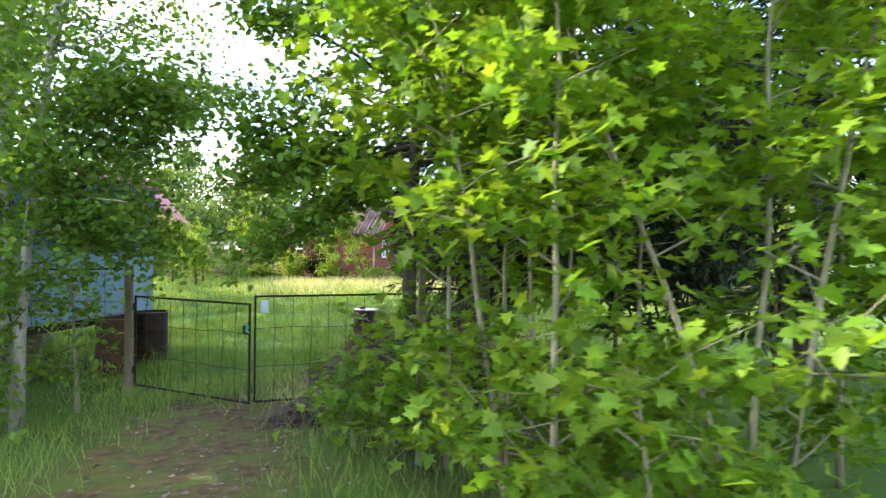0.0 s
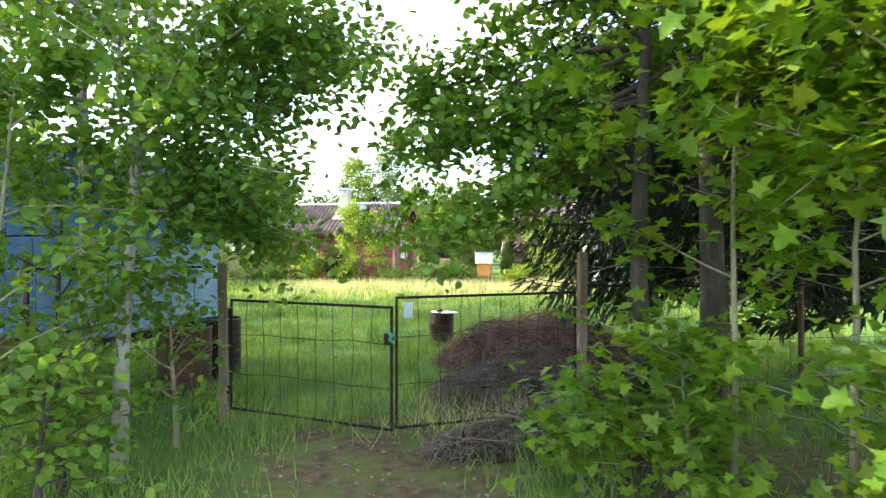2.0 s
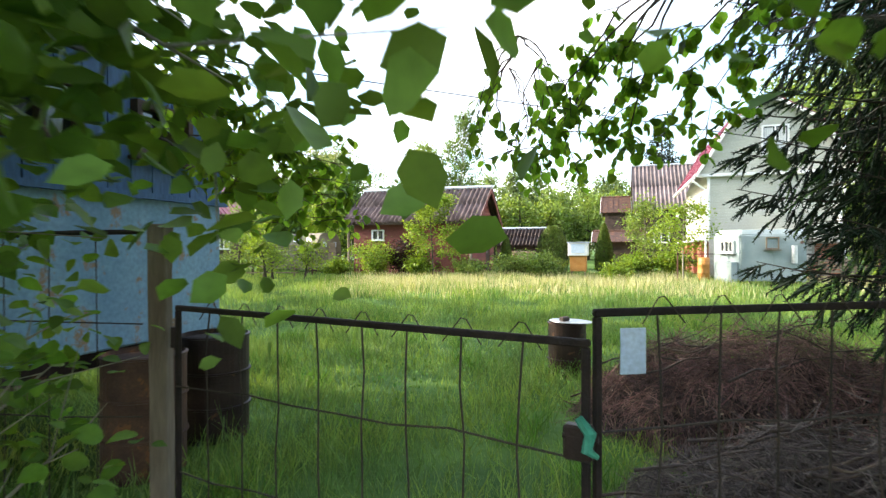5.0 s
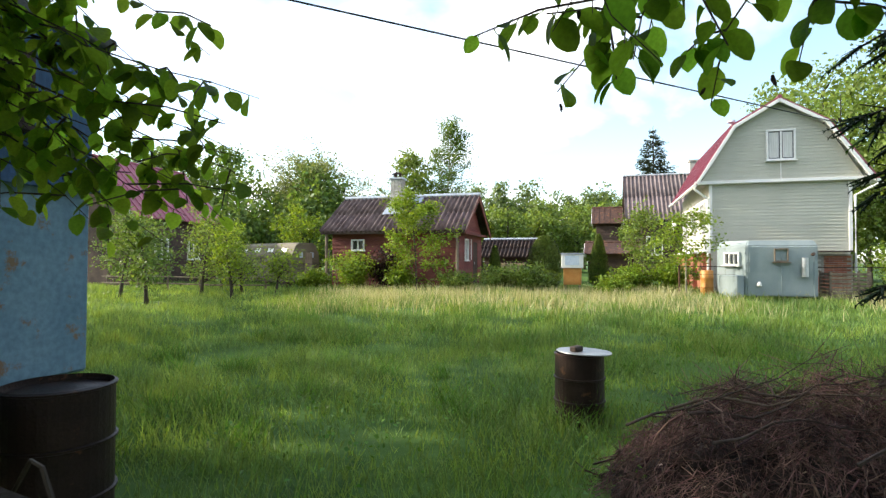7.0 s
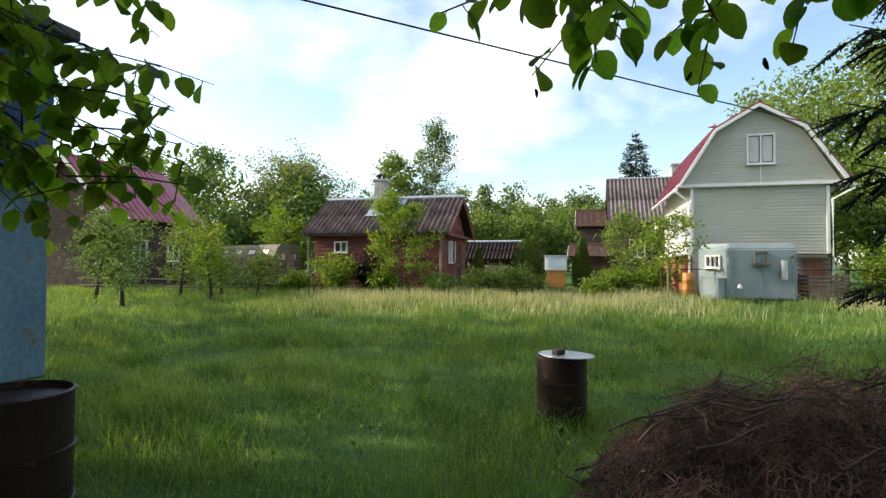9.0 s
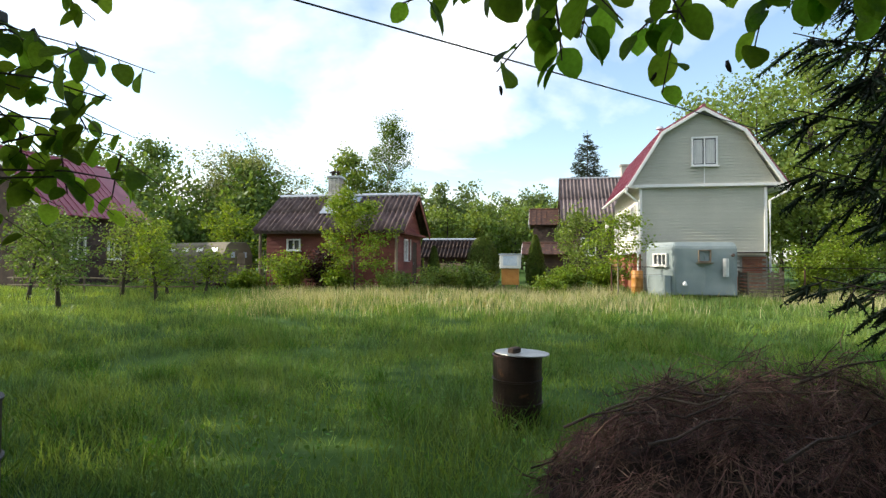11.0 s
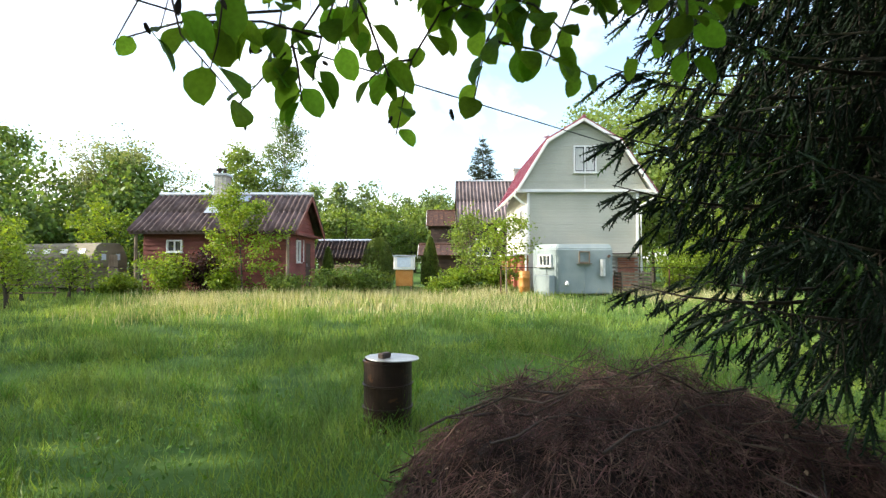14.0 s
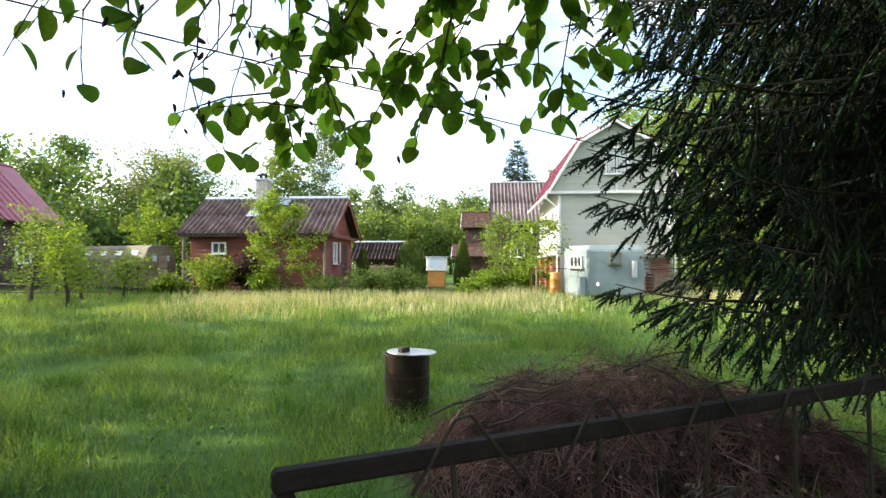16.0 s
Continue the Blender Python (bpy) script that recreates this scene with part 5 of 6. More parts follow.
def big_spruce(x, y, H):
    """The large spruce whose low drooping branches hang over the lawn."""
    rng = np.random.default_rng(21)
    ob = thing("spruce", pose(x, y, lz(x, y) - .03), "large dark spruce with drooping low branches beside the fence", "tree")
    part("trunk", add_tube(bm_new(), [(0, 0, 0), (.02, 0, 1), (0, .03, 4), (0, 0, 8), (0, 0, H)], [.24, .19, .15, .09, .015], 12), M_BARK, ob, smooth=True)
    b0, b1, br0, br1 = [], [], [], []
    sp, sd, sn, ss = [], [], [], []
    tp, td, tn, ts = [], [], [], []
    z = 1.85
    w = 0
    hang = np.array([0, 0, -1.0])
    while z < H - .3:
        R = 2.82 + .2 * (z - 1.6) if z < 4.3 else 3.36 * (1 - (z - 4.3) / (H - 4.3)) ** .8 + .1
        nb = 13 if z < 5 else 8
        for k in range(nb):
            az = golden(w) + k * math.tau / nb + rng.uniform(-.22, .22)
            out = np.array([math.cos(az), math.sin(az), 0])
            L = R * rng.uniform(.84, .98)
            if z < 2.5 and out[1] < -.3:
                continue
            if out[1] > .3:
                L *= .9 - .18 * out[1]
            if out[0] < -.25 and z < 5:
                L *= 1.02
            seen = out[0] < 0.2 and z < 4.2
            n = 9
            side = np.array([-out[1], out[0], 0])
            bow = rng.uniform(-.12, .12)
            pts = [np.array([0, 0, z]) + out * L * u + side * bow * L * u * u + np.array([0, 0, L * (-.30 * u + .20 * u ** 3 - .02)]) for u in np.linspace(0, 1, n + 1)]
            for i in range(n):
                b0.append(pts[i]); b1.append(pts[i + 1]); br0.append(.026 * (1 - i / n) + .003); br1.append(.026 * (1 - (i + 1) / n) + .003)
            step = .115 if seen else .21
            m = int(L * .8 / step)
            for j in range(m):
                u = min(.2 + .8 * (j + rng.uniform(0, .5)) / m, .995)
                i = min(int(u * n), n - 1)
                q = pts[i] + (pts[i + 1] - pts[i]) * (u * n - i)
                along = unit(pts[i + 1] - pts[i])
                for s in (-1, 1):
                    # side sprays spread flat near the tip and hang like a curtain further in
                    fall = rng.uniform(.1, .45) if u > .86 else rng.uniform(.55, 1.5)
                    bl = (.15 + .42 * min(1, (1 - u) * 2.2)) * rng.uniform(.55, 1.15)
                    d = unit(along * rng.uniform(.45, .9) + side * s * rng.uniform(.45, .9) + hang * fall)
                    e = q + d * bl + hang * .12 * bl
                    b0.append(q); b1.append(e); br0.append(.0045); br1.append(.002)
                    if not seen:
                        for c in range(2):
                            sp.append(q + (e - q) * (c + .3) / 2); sd.append(d + rng.normal(0, .3, 3)); sn.append((rng.normal(0, .5), rng.normal(0, .5), 1)); ss.append(.4)
                        continue
                    cnt = max(1, int(bl / .1))
                    across = np.cross(d, [0, 0, 1.0])
                    for c in range(cnt):
                        pp = q + (e - q) * (c + .55) / cnt
                        for s2 in (-1, 1):
                            dd = d * .8 + across * s2 * rng.uniform(.25, .7) + hang * rng.uniform(.15, .7)
                            fresh = rng.uniform() < .06
                            (tp if fresh else sp).append(pp); (td if fresh else sd).append(dd)
                            (tn if fresh else sn).append((rng.normal(0, .3), rng.normal(0, .3), 1)); (ts if fresh else ss).append(rng.uniform(.11, .19))
                    fresh = rng.uniform() < .3
                    (tp if fresh else sp).append(e - d * .07); (td if fresh else sd).append(d + hang * .4)
                    (tn if fresh else sn).append((0, 0.2, 1)); (ts if fresh else ss).append(rng.uniform(.13, .2))
        z += .29 if z < 5 else .45
        w += 1
    # bare grey dead limbs low inside the crown, each with a few side twigs
    for k in range(30):
        az = radians(rng.uniform(165, 290)); z0 = rng.uniform(1.6, 3.9); L = rng.uniform(1.8, 2.9)
        out = np.array([math.cos(az), math.sin(az), 0]); side = np.array([-out[1], out[0], 0])
        sw, rise = rng.uniform(-.25, .25), rng.uniform(-.12, .22)
        pts = [np.array([0, 0, z0]) + out * L * u + side * sw * u * u * L + np.array([0, 0, L * (rise * u - .3 * u * u + .16 * u ** 3)]) for u in np.linspace(0, 1, 8)]
        bm = add_tube(bm_new(), [tuple(p) for p in pts], [.017 * (1 - .8 * i / 7) for i in range(8)], 6)
        for j in range(5):
            i = 2 + j
            e = pts[i] + (out * .6 + side * (1 if j % 2 else -1) * rng.uniform(.3, .8) + np.array([0, 0, rng.uniform(-.5, .15)])) * rng.uniform(.15, .45)
            add_tube(bm, [tuple(pts[i]), tuple((pts[i] + e) / 2 + rng.normal(0, .02, 3)), tuple(e)], [.004, .003, .0015], 4)
        part("dead_limb", bm, M_DEADWOOD, ob, "bare grey dead limb" if k == 0 else "")
    v, f = tubes_np(np.array(b0), np.array(b1), np.array(br0), np.array(br1), 4)
    tagged(part("branchwork", mesh_np("branchwork", v, f, M_BARK), None, ob), kind="stuff")
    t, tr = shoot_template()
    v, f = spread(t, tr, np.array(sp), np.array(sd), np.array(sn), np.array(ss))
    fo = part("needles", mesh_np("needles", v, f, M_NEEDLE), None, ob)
    tagged(fo, kind="stuff")
    v, f = spread(t, tr, np.array(tp), np.array(td), np.array(tn), np.array(ts))
    tagged(part("fresh_growth", mesh_np("fresh_growth", v, f, M_SHOOT), None, ob, "paler green fresh shoots"), kind="stuff")


# ------------------------------------------------------------------ overhanging branches, leaf by leaf
def leaf_piece(mat, length, wide=0.40, rows=7, tooth=0.02):
    """One broad leaf on a short stalk, folded along the midrib: x across, y along."""
    bm = bm_new()
    mid, lf, rt = [], [], []
    for i in range(rows + 1):
        t = i / rows
        w = wide * 2.25 * t ** .55 * (1 - t) ** .72 * (1 + tooth * (-1) ** i) if 0 < t < 1 else 0
        zc = -.16 * t * t
        mid.append(bm.verts.new((0, t * length + .18 * length, zc * length)))
        lf.append(bm.verts.new((-w * length, (t + .03) * length + .18 * length, (zc + .28 * w) * length)) if w else mid[-1])
        rt.append(bm.verts.new((w * length, (t + .03) * length + .18 * length, (zc + .28 * w) * length)) if w else mid[-1])
    for i in range(rows):
        for s in (lf, rt):
            vs = [mid[i], mid[i + 1], s[i + 1], s[i]]
            vs = [v for k, v in enumerate(vs) if v not in vs[:k]]
            if len(vs) > 2:
                bm.faces.new(vs)
    add_tube(bm, [(0, 0, 0), (0, .2 * length, 0)], [.02 * length, .016 * length], 4, cap=False)
    return mesh_of("leaf", bm, mat, smooth=True)


def hanging_branch(name, tips, root, mat, length, wide, label, seed, per=9, catkins=0, r=0.005):
    """A branch from root that fans out into twigs; leaves hang alternately on them."""
    rng = np.random.default_rng(seed)
    ob = thing(name, pose(*root), label, "branch")
    me = leaf_piece(mat, length, wide)
    root = np.array(root)
    cat = mesh_of("catkin", add_tube(bm_new(), [(0, 0, 0), (0, .35, -.05), (0, .75, -.02), (0, 1, .02)], [.12, .2, .16, .05], 7), M_CATKIN)
    for tip in tips:
        tip = np.array(tip) - root
        ctrl = tip * .5 + np.array([0, 0, .16 * np.linalg.norm(tip)]) + rng.normal(0, .1, 3)
        pts = [2 * (1 - u) * u * ctrl + u * u * tip + rng.normal(0, .012, 3) * min(1, 3 * u) for u in np.linspace(0, 1, 10)]
        part("twig", add_tube(bm_new(), [tuple(p) for p in pts], [r * (1 - .8 * i / 9) for i in range(10)], 6), M_TWIG, ob)
        ln = np.linalg.norm(tip)
        subs = [(pts, .35)]
        for j in range(6 if per > 8 else 0):
            i = 3 + j
            e = pts[i] + (rng.normal(0, 1, 3) * np.array([1, .6, .5]) + np.array([0, 0, -.45])) * .13
            sp = [pts[i], (pts[i] + e) / 2 + np.array([0, 0, .015]), e]
            part("twig", add_tube(bm_new(), [tuple(p) for p in sp], [.003, .0025, .0015], 5), M_TWIG, ob)
            subs.append((sp, 0.2))
        for pl, u0 in subs:
            nn = per if pl is pts else (max(2, per // 3) if per > 4 else per // 4)
            for k in range(nn):
                u = (u0 + (1 - u0) * (k + .5) / nn) * (len(pl) - 1)
                i = min(int(u), len(pl) - 2)
                q = pl[i] + (pl[i + 1] - pl[i]) * (u - i)
                s = rng.uniform(.65, 1.15)
                part("leaf", me, None, ob, m=Matrix.Translation(q) @ Euler((radians(rng.uniform(-75, -25)), radians(rng.uniform(-30, 30)), rng.uniform(0, math.tau))).to_matrix().to_4x4() @ Matrix.Diagonal((s, s, s, 1)))
        for k in range(catkins):
            q = pts[int(rng.integers(6, 10))]
            s = rng.uniform(.014, .024)
            part("catkin", cat, None, ob, m=Matrix.Translation(q + rng.normal(0, .02, 3)) @ Euler((radians(rng.uniform(-100, -20)), 0, rng.uniform(0, 6.2))).to_matrix().to_4x4() @ Matrix.Diagonal((s, s, s, 1)))
    return ob


# ------------------------------------------------------------------ brushwood heaps
def brush_heap(x, y, rx, ry, h, n, mat, label, seed, rot=0, length=0.5, boughs=26):
    rng = np.random.default_rng(seed)
    ob = thing("brush_pile", pose(x, y, lz(x, y), 0, 0, rot), label, "brush pile")
    def top(u, v):
        r2 = (u / rx) ** 2 + (v / ry) ** 2
        return h * np.clip(1 - r2, 0, 1) ** .72 * (1 - .15 * u / rx) * (1 + .14 * np.sin(u * 3.7 + 1) * np.cos(v * 3.1) + .16 * np.sin(u * 8.3) * np.sin(v * 7.1 + 2))
    # dark sheet under the twigs stands in for the shade in the gaps
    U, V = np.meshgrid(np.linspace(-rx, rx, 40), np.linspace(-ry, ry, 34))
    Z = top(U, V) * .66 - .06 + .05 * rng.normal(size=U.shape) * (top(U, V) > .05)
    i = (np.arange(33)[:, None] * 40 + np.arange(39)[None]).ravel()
    part("core", mesh_np("core", np.stack([U, V, Z], -1).reshape(-1, 3), np.concatenate([np.stack([i, i + 1, i + 41], 1), np.stack([i, i + 41, i + 40], 1)]), M_HEAPSHADE), None, ob)
    # curved twigs in loose sheaves, most of them lying, some arching up out of the heap
    g = 60
    ga = rng.uniform(0, math.tau, g)
    k = rng.integers(0, g, n)
    a = rng.uniform(0, math.tau, n); r = np.sqrt(rng.uniform(0, 1, n)) * 1.02
    u, v = rx * r * np.cos(a), ry * r * np.sin(a)
    z = top(u, v) * rng.uniform(.6, 1.08, n) + .01
    e = .03
    gx, gy = (top(u + e, v) - top(u - e, v)) / (2 * e), (top(u, v + e) - top(u, v - e)) / (2 * e)
    th = np.where(rng.uniform(0, 1, n) < .5, ga[k], np.arctan2(v / ry, u / rx)) + rng.normal(0, .7, n)
    d = np.stack([np.cos(th), np.sin(th), np.zeros(n)], 1)
    d[:, 2] = np.clip(d[:, 0] * gx + d[:, 1] * gy, -1.1, 1.1) + rng.normal(0, .3, n)
    wild = rng.uniform(0, 1, n) < .16
    d[wild, 2] += rng.uniform(.2, 1.5, wild.sum())
    d = unit(d)
    ln = length * rng.uniform(.25, 1.1, n)[:, None]
    curl = rng.normal(0, .55, (n, 3)); curl[:, 2] -= .25
    c = np.stack([u, v, z], 1)
    ps = [c + d * ln * (t - .4) + curl * ln * (t - .4) ** 2 for t in (0, .35, .7, 1.0)]
    for p in ps:
        p[:, 2] = np.maximum(p[:, 2], .01)
    rad = rng.uniform(.0014, .0042, n) * np.where(rng.uniform(0, 1, n) < .06, 2.4, 1)
    sheaves = [tubes_np(ps[q], ps[q + 1], rad * (1 - .25 * q), rad * (.75 - .25 * q), 3) for q in range(3)]
    for q in range(2):
        q0 = ps[1] + (ps[2] - ps[1]) * rng.uniform(0, 1, (n, 1))
        sheaves.append(tubes_np(q0, q0 + unit(d + rng.normal(0, .7, (n, 3))) * rng.uniform(.04, .14, (n, 1)), rad * .55, rad * .2, 3))
    side0, side1 = [], []
    # withered leaves caught among the twigs
    m = n // 22
    pick = rng.integers(0, n, m)
    tagged(part("withered_foliage", mesh_np("withered_foliage", *leaf_cloud(rng, ps[2][pick] + rng.normal(0, .02, (m, 3)), .032, .3), M_DEADLEAF), None, ob), kind="stuff")
    for j in range(boughs):
        a = rng.uniform(0, math.tau); r = rng.uniform(.15, .8)
        u, v = rx * r * math.cos(a), ry * r * math.sin(a)
        dd = np.array([rng.normal(), .3 * rng.normal(), 0]); dd /= np.linalg.norm(dd)
        ll = rng.uniform(.3, .75)
        lift = rng.uniform(-.02, .2)
        z = float(top(np.array(u), np.array(v)))
        pts = []
        for t in np.linspace(-1, 1, 7):
            pu, pv = u + dd[0] * ll * t, v + dd[1] * ll * t
            zt = float(top(np.array(pu), np.array(pv)))
            pts.append((pu, pv, max(zt * .5 + z * .5 + lift * (t + .3) * (t > -.3) + .02 + .02 * rng.uniform(-1, 1), .02)))
        for i in range(2, 7):
            for _ in range(2):
                q = np.array(pts[i])
                o = np.array([dd[0], dd[1], .25]) * rng.uniform(.3, 1) + rng.normal(0, .5, 3)
                w = q + o / np.linalg.norm(o) * rng.uniform(.08, .28)
                w[2] = max(w[2], .02)
                side0.append(q); side1.append(w)
        bm = add_tube(bm_new(), pts, [.010 - .0013 * i for i in range(7)], 6)
        part("bough", bm, M_TWIG if j % 8 else M_BARE, ob)
    m = len(side0)
    sheaves.append(tubes_np(np.array(side0), np.array(side1), np.full(m, .0034), np.full(m, .0012), 4))
    tagged(part("brushwood", mesh_np("brushwood", *join_np(sheaves), mat), None, ob), kind="stuff")
    return ob


# ------------------------------------------------------------------ grass
BLADE = ([(-.5, 0, 0), (.5, 0, 0), (-.36, .5, .06), (.36, .5, .06), (0, 1, .3)], [(0, 1, 3), (0, 3, 2), (2, 3, 4)])


def blades(rng, x, y, h, w, bend=0.3):
    n = len(x)
    pos = np.stack([x, y, land(x, y) - .01], 1)
    yd = rng.normal(0, bend, (n, 3)); yd[:, 2] = 1
    nd = rng.normal(0, 1, (n, 3)); nd[:, 2] = .1
    return spread(BLADE[0], BLADE[1], pos, yd, nd, h, (w / h).reshape(-1, 1, 1))


def build_grass():
    rng = np.random.default_rng(5)
    def field(n, x0, x1, y0, y1, h, w, bend, keep=None):
        x, y = rng.uniform(x0, x1, n), rng.uniform(y0, y1, n)
        # soft tussocks
        c = .5 + .5 * np.sin(x * 1.7 + 1.3 * np.sin(y * .9)) * np.cos(y * 1.4 + np.sin(x * 1.1))
        ok = rng.uniform(0, 1, n) < .3 + .7 * c
        ok &= rng.uniform(0, 1, n) > track(x, y) * 1.02
        if keep is not None:
            ok &= keep(x, y)
        x, y, c = x[ok], y[ok], c[ok]
        hh = h * (.42 + .85 * c) * rng.uniform(.6, 1.25, len(x))
        return blades(rng, x, y, hh, np.full(len(x), w) * rng.uniform(.7, 1.3, len(x)), bend)
    inview = lambda x, y: np.abs(x + 2.6) < (y - 7.2) * 1.05 + 1.5
    parts = [field(60000, -8, 5, 8.3, 12.5, .15, .0065, .38, inview), field(5000, -7, 3, 8.6, 13.0, .34, .009, .5, inview), field(80000, -10, 9, 12.0, 18.0, .20, .010, .35, inview),
             field(70000, -16, 13, 17.5, 24.5, .24, .017, .3, inview), field(60000, -20, 14, 24.0, 33.0, .23, .022, .25, inview)]
    ob = new("grass", mesh_np("grass", *join_np(parts), M_GRASS))
    tagged(ob, "lush green meadow grass in soft tussocks", "grass", kind="stuff")
    near = [field(26000, -7.5, 2.5, 3.2, 9.2, .26, .007, .33), field(9000, -7, 5, -1, 4, .22, .008, .35)]
    ob = new("grass", mesh_np("grass", *join_np(near), M_GRASS))
    tagged(ob, "long green grass along the edges of the track", "grass", kind="stuff")
    # pale seed heads towards the back of the meadow, also brightening the sunlit strip
    n = 15000
    x, y = rng.uniform(-10, 12, n), rng.normal(25.4, 2.1, n)
    c = np.sin(x * .8 + .5) + np.sin(x * .33 + 2) + .4
    ok = (c + rng.normal(0, .6, n) > 0) & (y < 29.3) & (y > 21)
    ob = new("dry_grass", mesh_np("dry_grass", *blades(rng, x[ok], y[ok], .36 * rng.uniform(.6, 1.3, ok.sum()), np.full(ok.sum(), .018), .15), M_DRYGRASS))
    tagged(ob, "pale dry grass stalks that also brighten the sunlit meadow strip", "grass", kind="stuff")
    # straw by the gate and the heap
    n = 700
    x, y = rng.normal(-1.6, .7, n), rng.normal(8.75, .35, n)
    ob = new("dry_grass", mesh_np("dry_grass", *blades(rng, x, y, .38 * rng.uniform(.5, 1.2, n), np.full(n, .006), .5), M_DRYGRASS))
    tagged(ob, "bleached dry grass by the gate and brushwood", "grass", kind="stuff")
    # coarse darker tufts
    m = 130
    cx, cy = rng.uniform(-9, 7, m), rng.uniform(9.3, 22, m)
    k = np.repeat(np.arange(m), 60)
    a = rng.uniform(0, math.tau, len(k)); rr = rng.uniform(0, .16, len(k))
    tuft = blades(rng, cx[k] + rr * np.cos(a) * 1.5, cy[k] + rr * np.sin(a), rng.uniform(.2, .42, len(k)), np.full(len(k), .009), .5)
    ob = new("grass_tufts", mesh_np("grass_tufts", *tuft, M_HERB))
    tagged(ob, "coarse dark green grass tufts in the lawn", "grass", kind="stuff")
    # broad weeds in the lawn
    n = 2400
    cx, cy = rng.uniform(-6, 5, 40), rng.uniform(9.3, 19, 40)
    k = rng.integers(0, 40, n)
    x, y = cx[k] + rng.normal(0, .55, n), cy[k] + rng.normal(0, .4, n)
    pos = np.stack([x, y, land(x, y) + rng.uniform(.05, .26, n)], 1)
    ob = new("weeds", mesh_np("weeds", *leaf_cloud(rng, pos, .04, -.1), M_HERB))
    tagged(ob, "low broad-leaved weeds in the grass", "weeds", kind="stuff")
    # last year's leaves on the track
    n = 2600
    x, y = rng.uniform(-4.6, 2.2, n), rng.uniform(1.5, 8.6, n)
    ok = rng.uniform(0, 1, n) < track(x, y)
    pos = np.stack([x, y, land(x, y) + .012], 1)[ok]
    m = len(pos)
    v, f = spread(*LEAF_KITE, pos, rng.normal(0, 1, (m, 3)) * np.array([1, 1, .1]), np.tile([0, 0, 1.], (m, 1)) + rng.normal(0, .25, (m, 3)), .05 * rng.uniform(.5, 1.4, m))
    ob = new("leaf_litter", mesh_np("leaf_litter", v, f, M_BRUSHGREY))
    tagged(ob, "dry fallen leaves strewn on the bare track", "leaf litter", kind="stuff")


# ------------------------------------------------------------------ far woods
def woods():
    rng = np.random.default_rng(9)
    def crowd(spots, mat, label, lean_kind=0):
        ps, ys, ns, ss = [], [], [], []
        P0, P1, r0, r1 = [], [], [], []
        for x, y, H, R, cnt, lsz, pointed in spots:
            g = lz(x, y)
            P0.append((x, y, g - .1)); P1.append((x, y, g + H * .95)); r0.append(.14); r1.append(.02)
            m = 26
            cz = rng.uniform(.25, .98, m)
            prof = (1 - cz) ** .7 * 1.25 if pointed else np.sqrt(np.clip(1 - ((cz - .58) / .46) ** 2, 0.02, 1))
            a = rng.uniform(0, math.tau, m); rr = R * prof * rng.uniform(.35, 1, m)
            c = np.stack([x + rr * np.cos(a), y + rr * np.sin(a), g + cz * H], 1)
            k = rng.integers(0, m, cnt)
            ps.append(c[k] + rng.normal(0, 1, (cnt, 3)) * np.array([.34, .34, .3]) * R * .75)
            for q in c[::2]:
                P0.append((x, y, q[2] - .25 * R)); P1.append(tuple(q)); r0.append(.05); r1.append(.012)
            ss.append(lsz * rng.uniform(.6, 1.3, cnt))
        p = np.concatenate(ps); s = np.concatenate(ss); n = len(p)
        yd = rng.normal(0, 1, (n, 3)); yd[:, 2] -= .4
        nd = rng.normal(0, .8, (n, 3)); nd[:, 2] += .6
        crown = spread(*LEAF_KITE, p, yd, nd, s)
        ob = thing("woods", Matrix(), label, "trees", kind="stuff")
        tagged(part("foliage", mesh_np("foliage", *crown, mat), None, ob), kind="stuff")
        tagged(part("trunks", mesh_np("trunks", *tubes_np(np.array(P0), np.array(P1), np.array(r0), np.array(r1), 5), M_BARK), None, ob), kind="stuff")
    spots = []
    for i in range(46):       # the wood beyond the plots, its haze mixed into the leaf colour
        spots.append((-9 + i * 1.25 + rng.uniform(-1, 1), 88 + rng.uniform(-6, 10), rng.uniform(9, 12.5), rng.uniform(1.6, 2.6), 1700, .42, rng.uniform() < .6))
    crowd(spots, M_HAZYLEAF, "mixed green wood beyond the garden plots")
    spots = []
    for i in range(32):       # paler trees before it
        spots.append((-8 + i * 1.2 + rng.uniform(-1, 1), 66 + rng.uniform(-4, 6), rng.uniform(5, 7.5), rng.uniform(1.5, 2.2), 1500, .34, False))
    crowd(spots, M_FARLEAF2, "pale green young trees at the edge of the wood")
    spots = []
    for i in range(20):       # to the west, behind the crimson roof
        spots.append((-54 + i * 1.9 + rng.uniform(-1, 1), 56 + rng.uniform(-4, 8), rng.uniform(9, 13.5), rng.uniform(2, 3.0), 3000, .36, rng.uniform() < .4))
    spots = [(x, y, H if x < -25 else H * .68, R, c, l, p) for x, y, H, R, c, l, p in spots]
    for i in range(24):       # lower growth filling the gaps
        spots.append((-52 + i * 1.7 + rng.uniform(-1, 1), 52 + rng.uniform(-3, 4), rng.uniform(5, 7), rng.uniform(2.2, 3.0), 1900, .4, False))
    crowd(spots, M_FARLEAF, "tall mixed trees beyond the western plots")
    spots = []
    for i in range(12):       # to the east, behind the cream house
        spots.append((17 + i * 1.9 + rng.uniform(-.8, .8), 40 + rng.uniform(-4, 8) - i * .9, rng.uniform(10, 14), rng.uniform(2, 3), 2600, .28, False))
    for x, y, H in ((13.6, 35, 9.5), (15.2, 33.5, 11), (16.8, 35.5, 12), (18.6, 33, 12.5), (20.5, 34.5, 12), (14.6, 38, 11), (22.5, 32, 12)):
        spots.append((x, y, H, 2.1, 3400, .21, False))
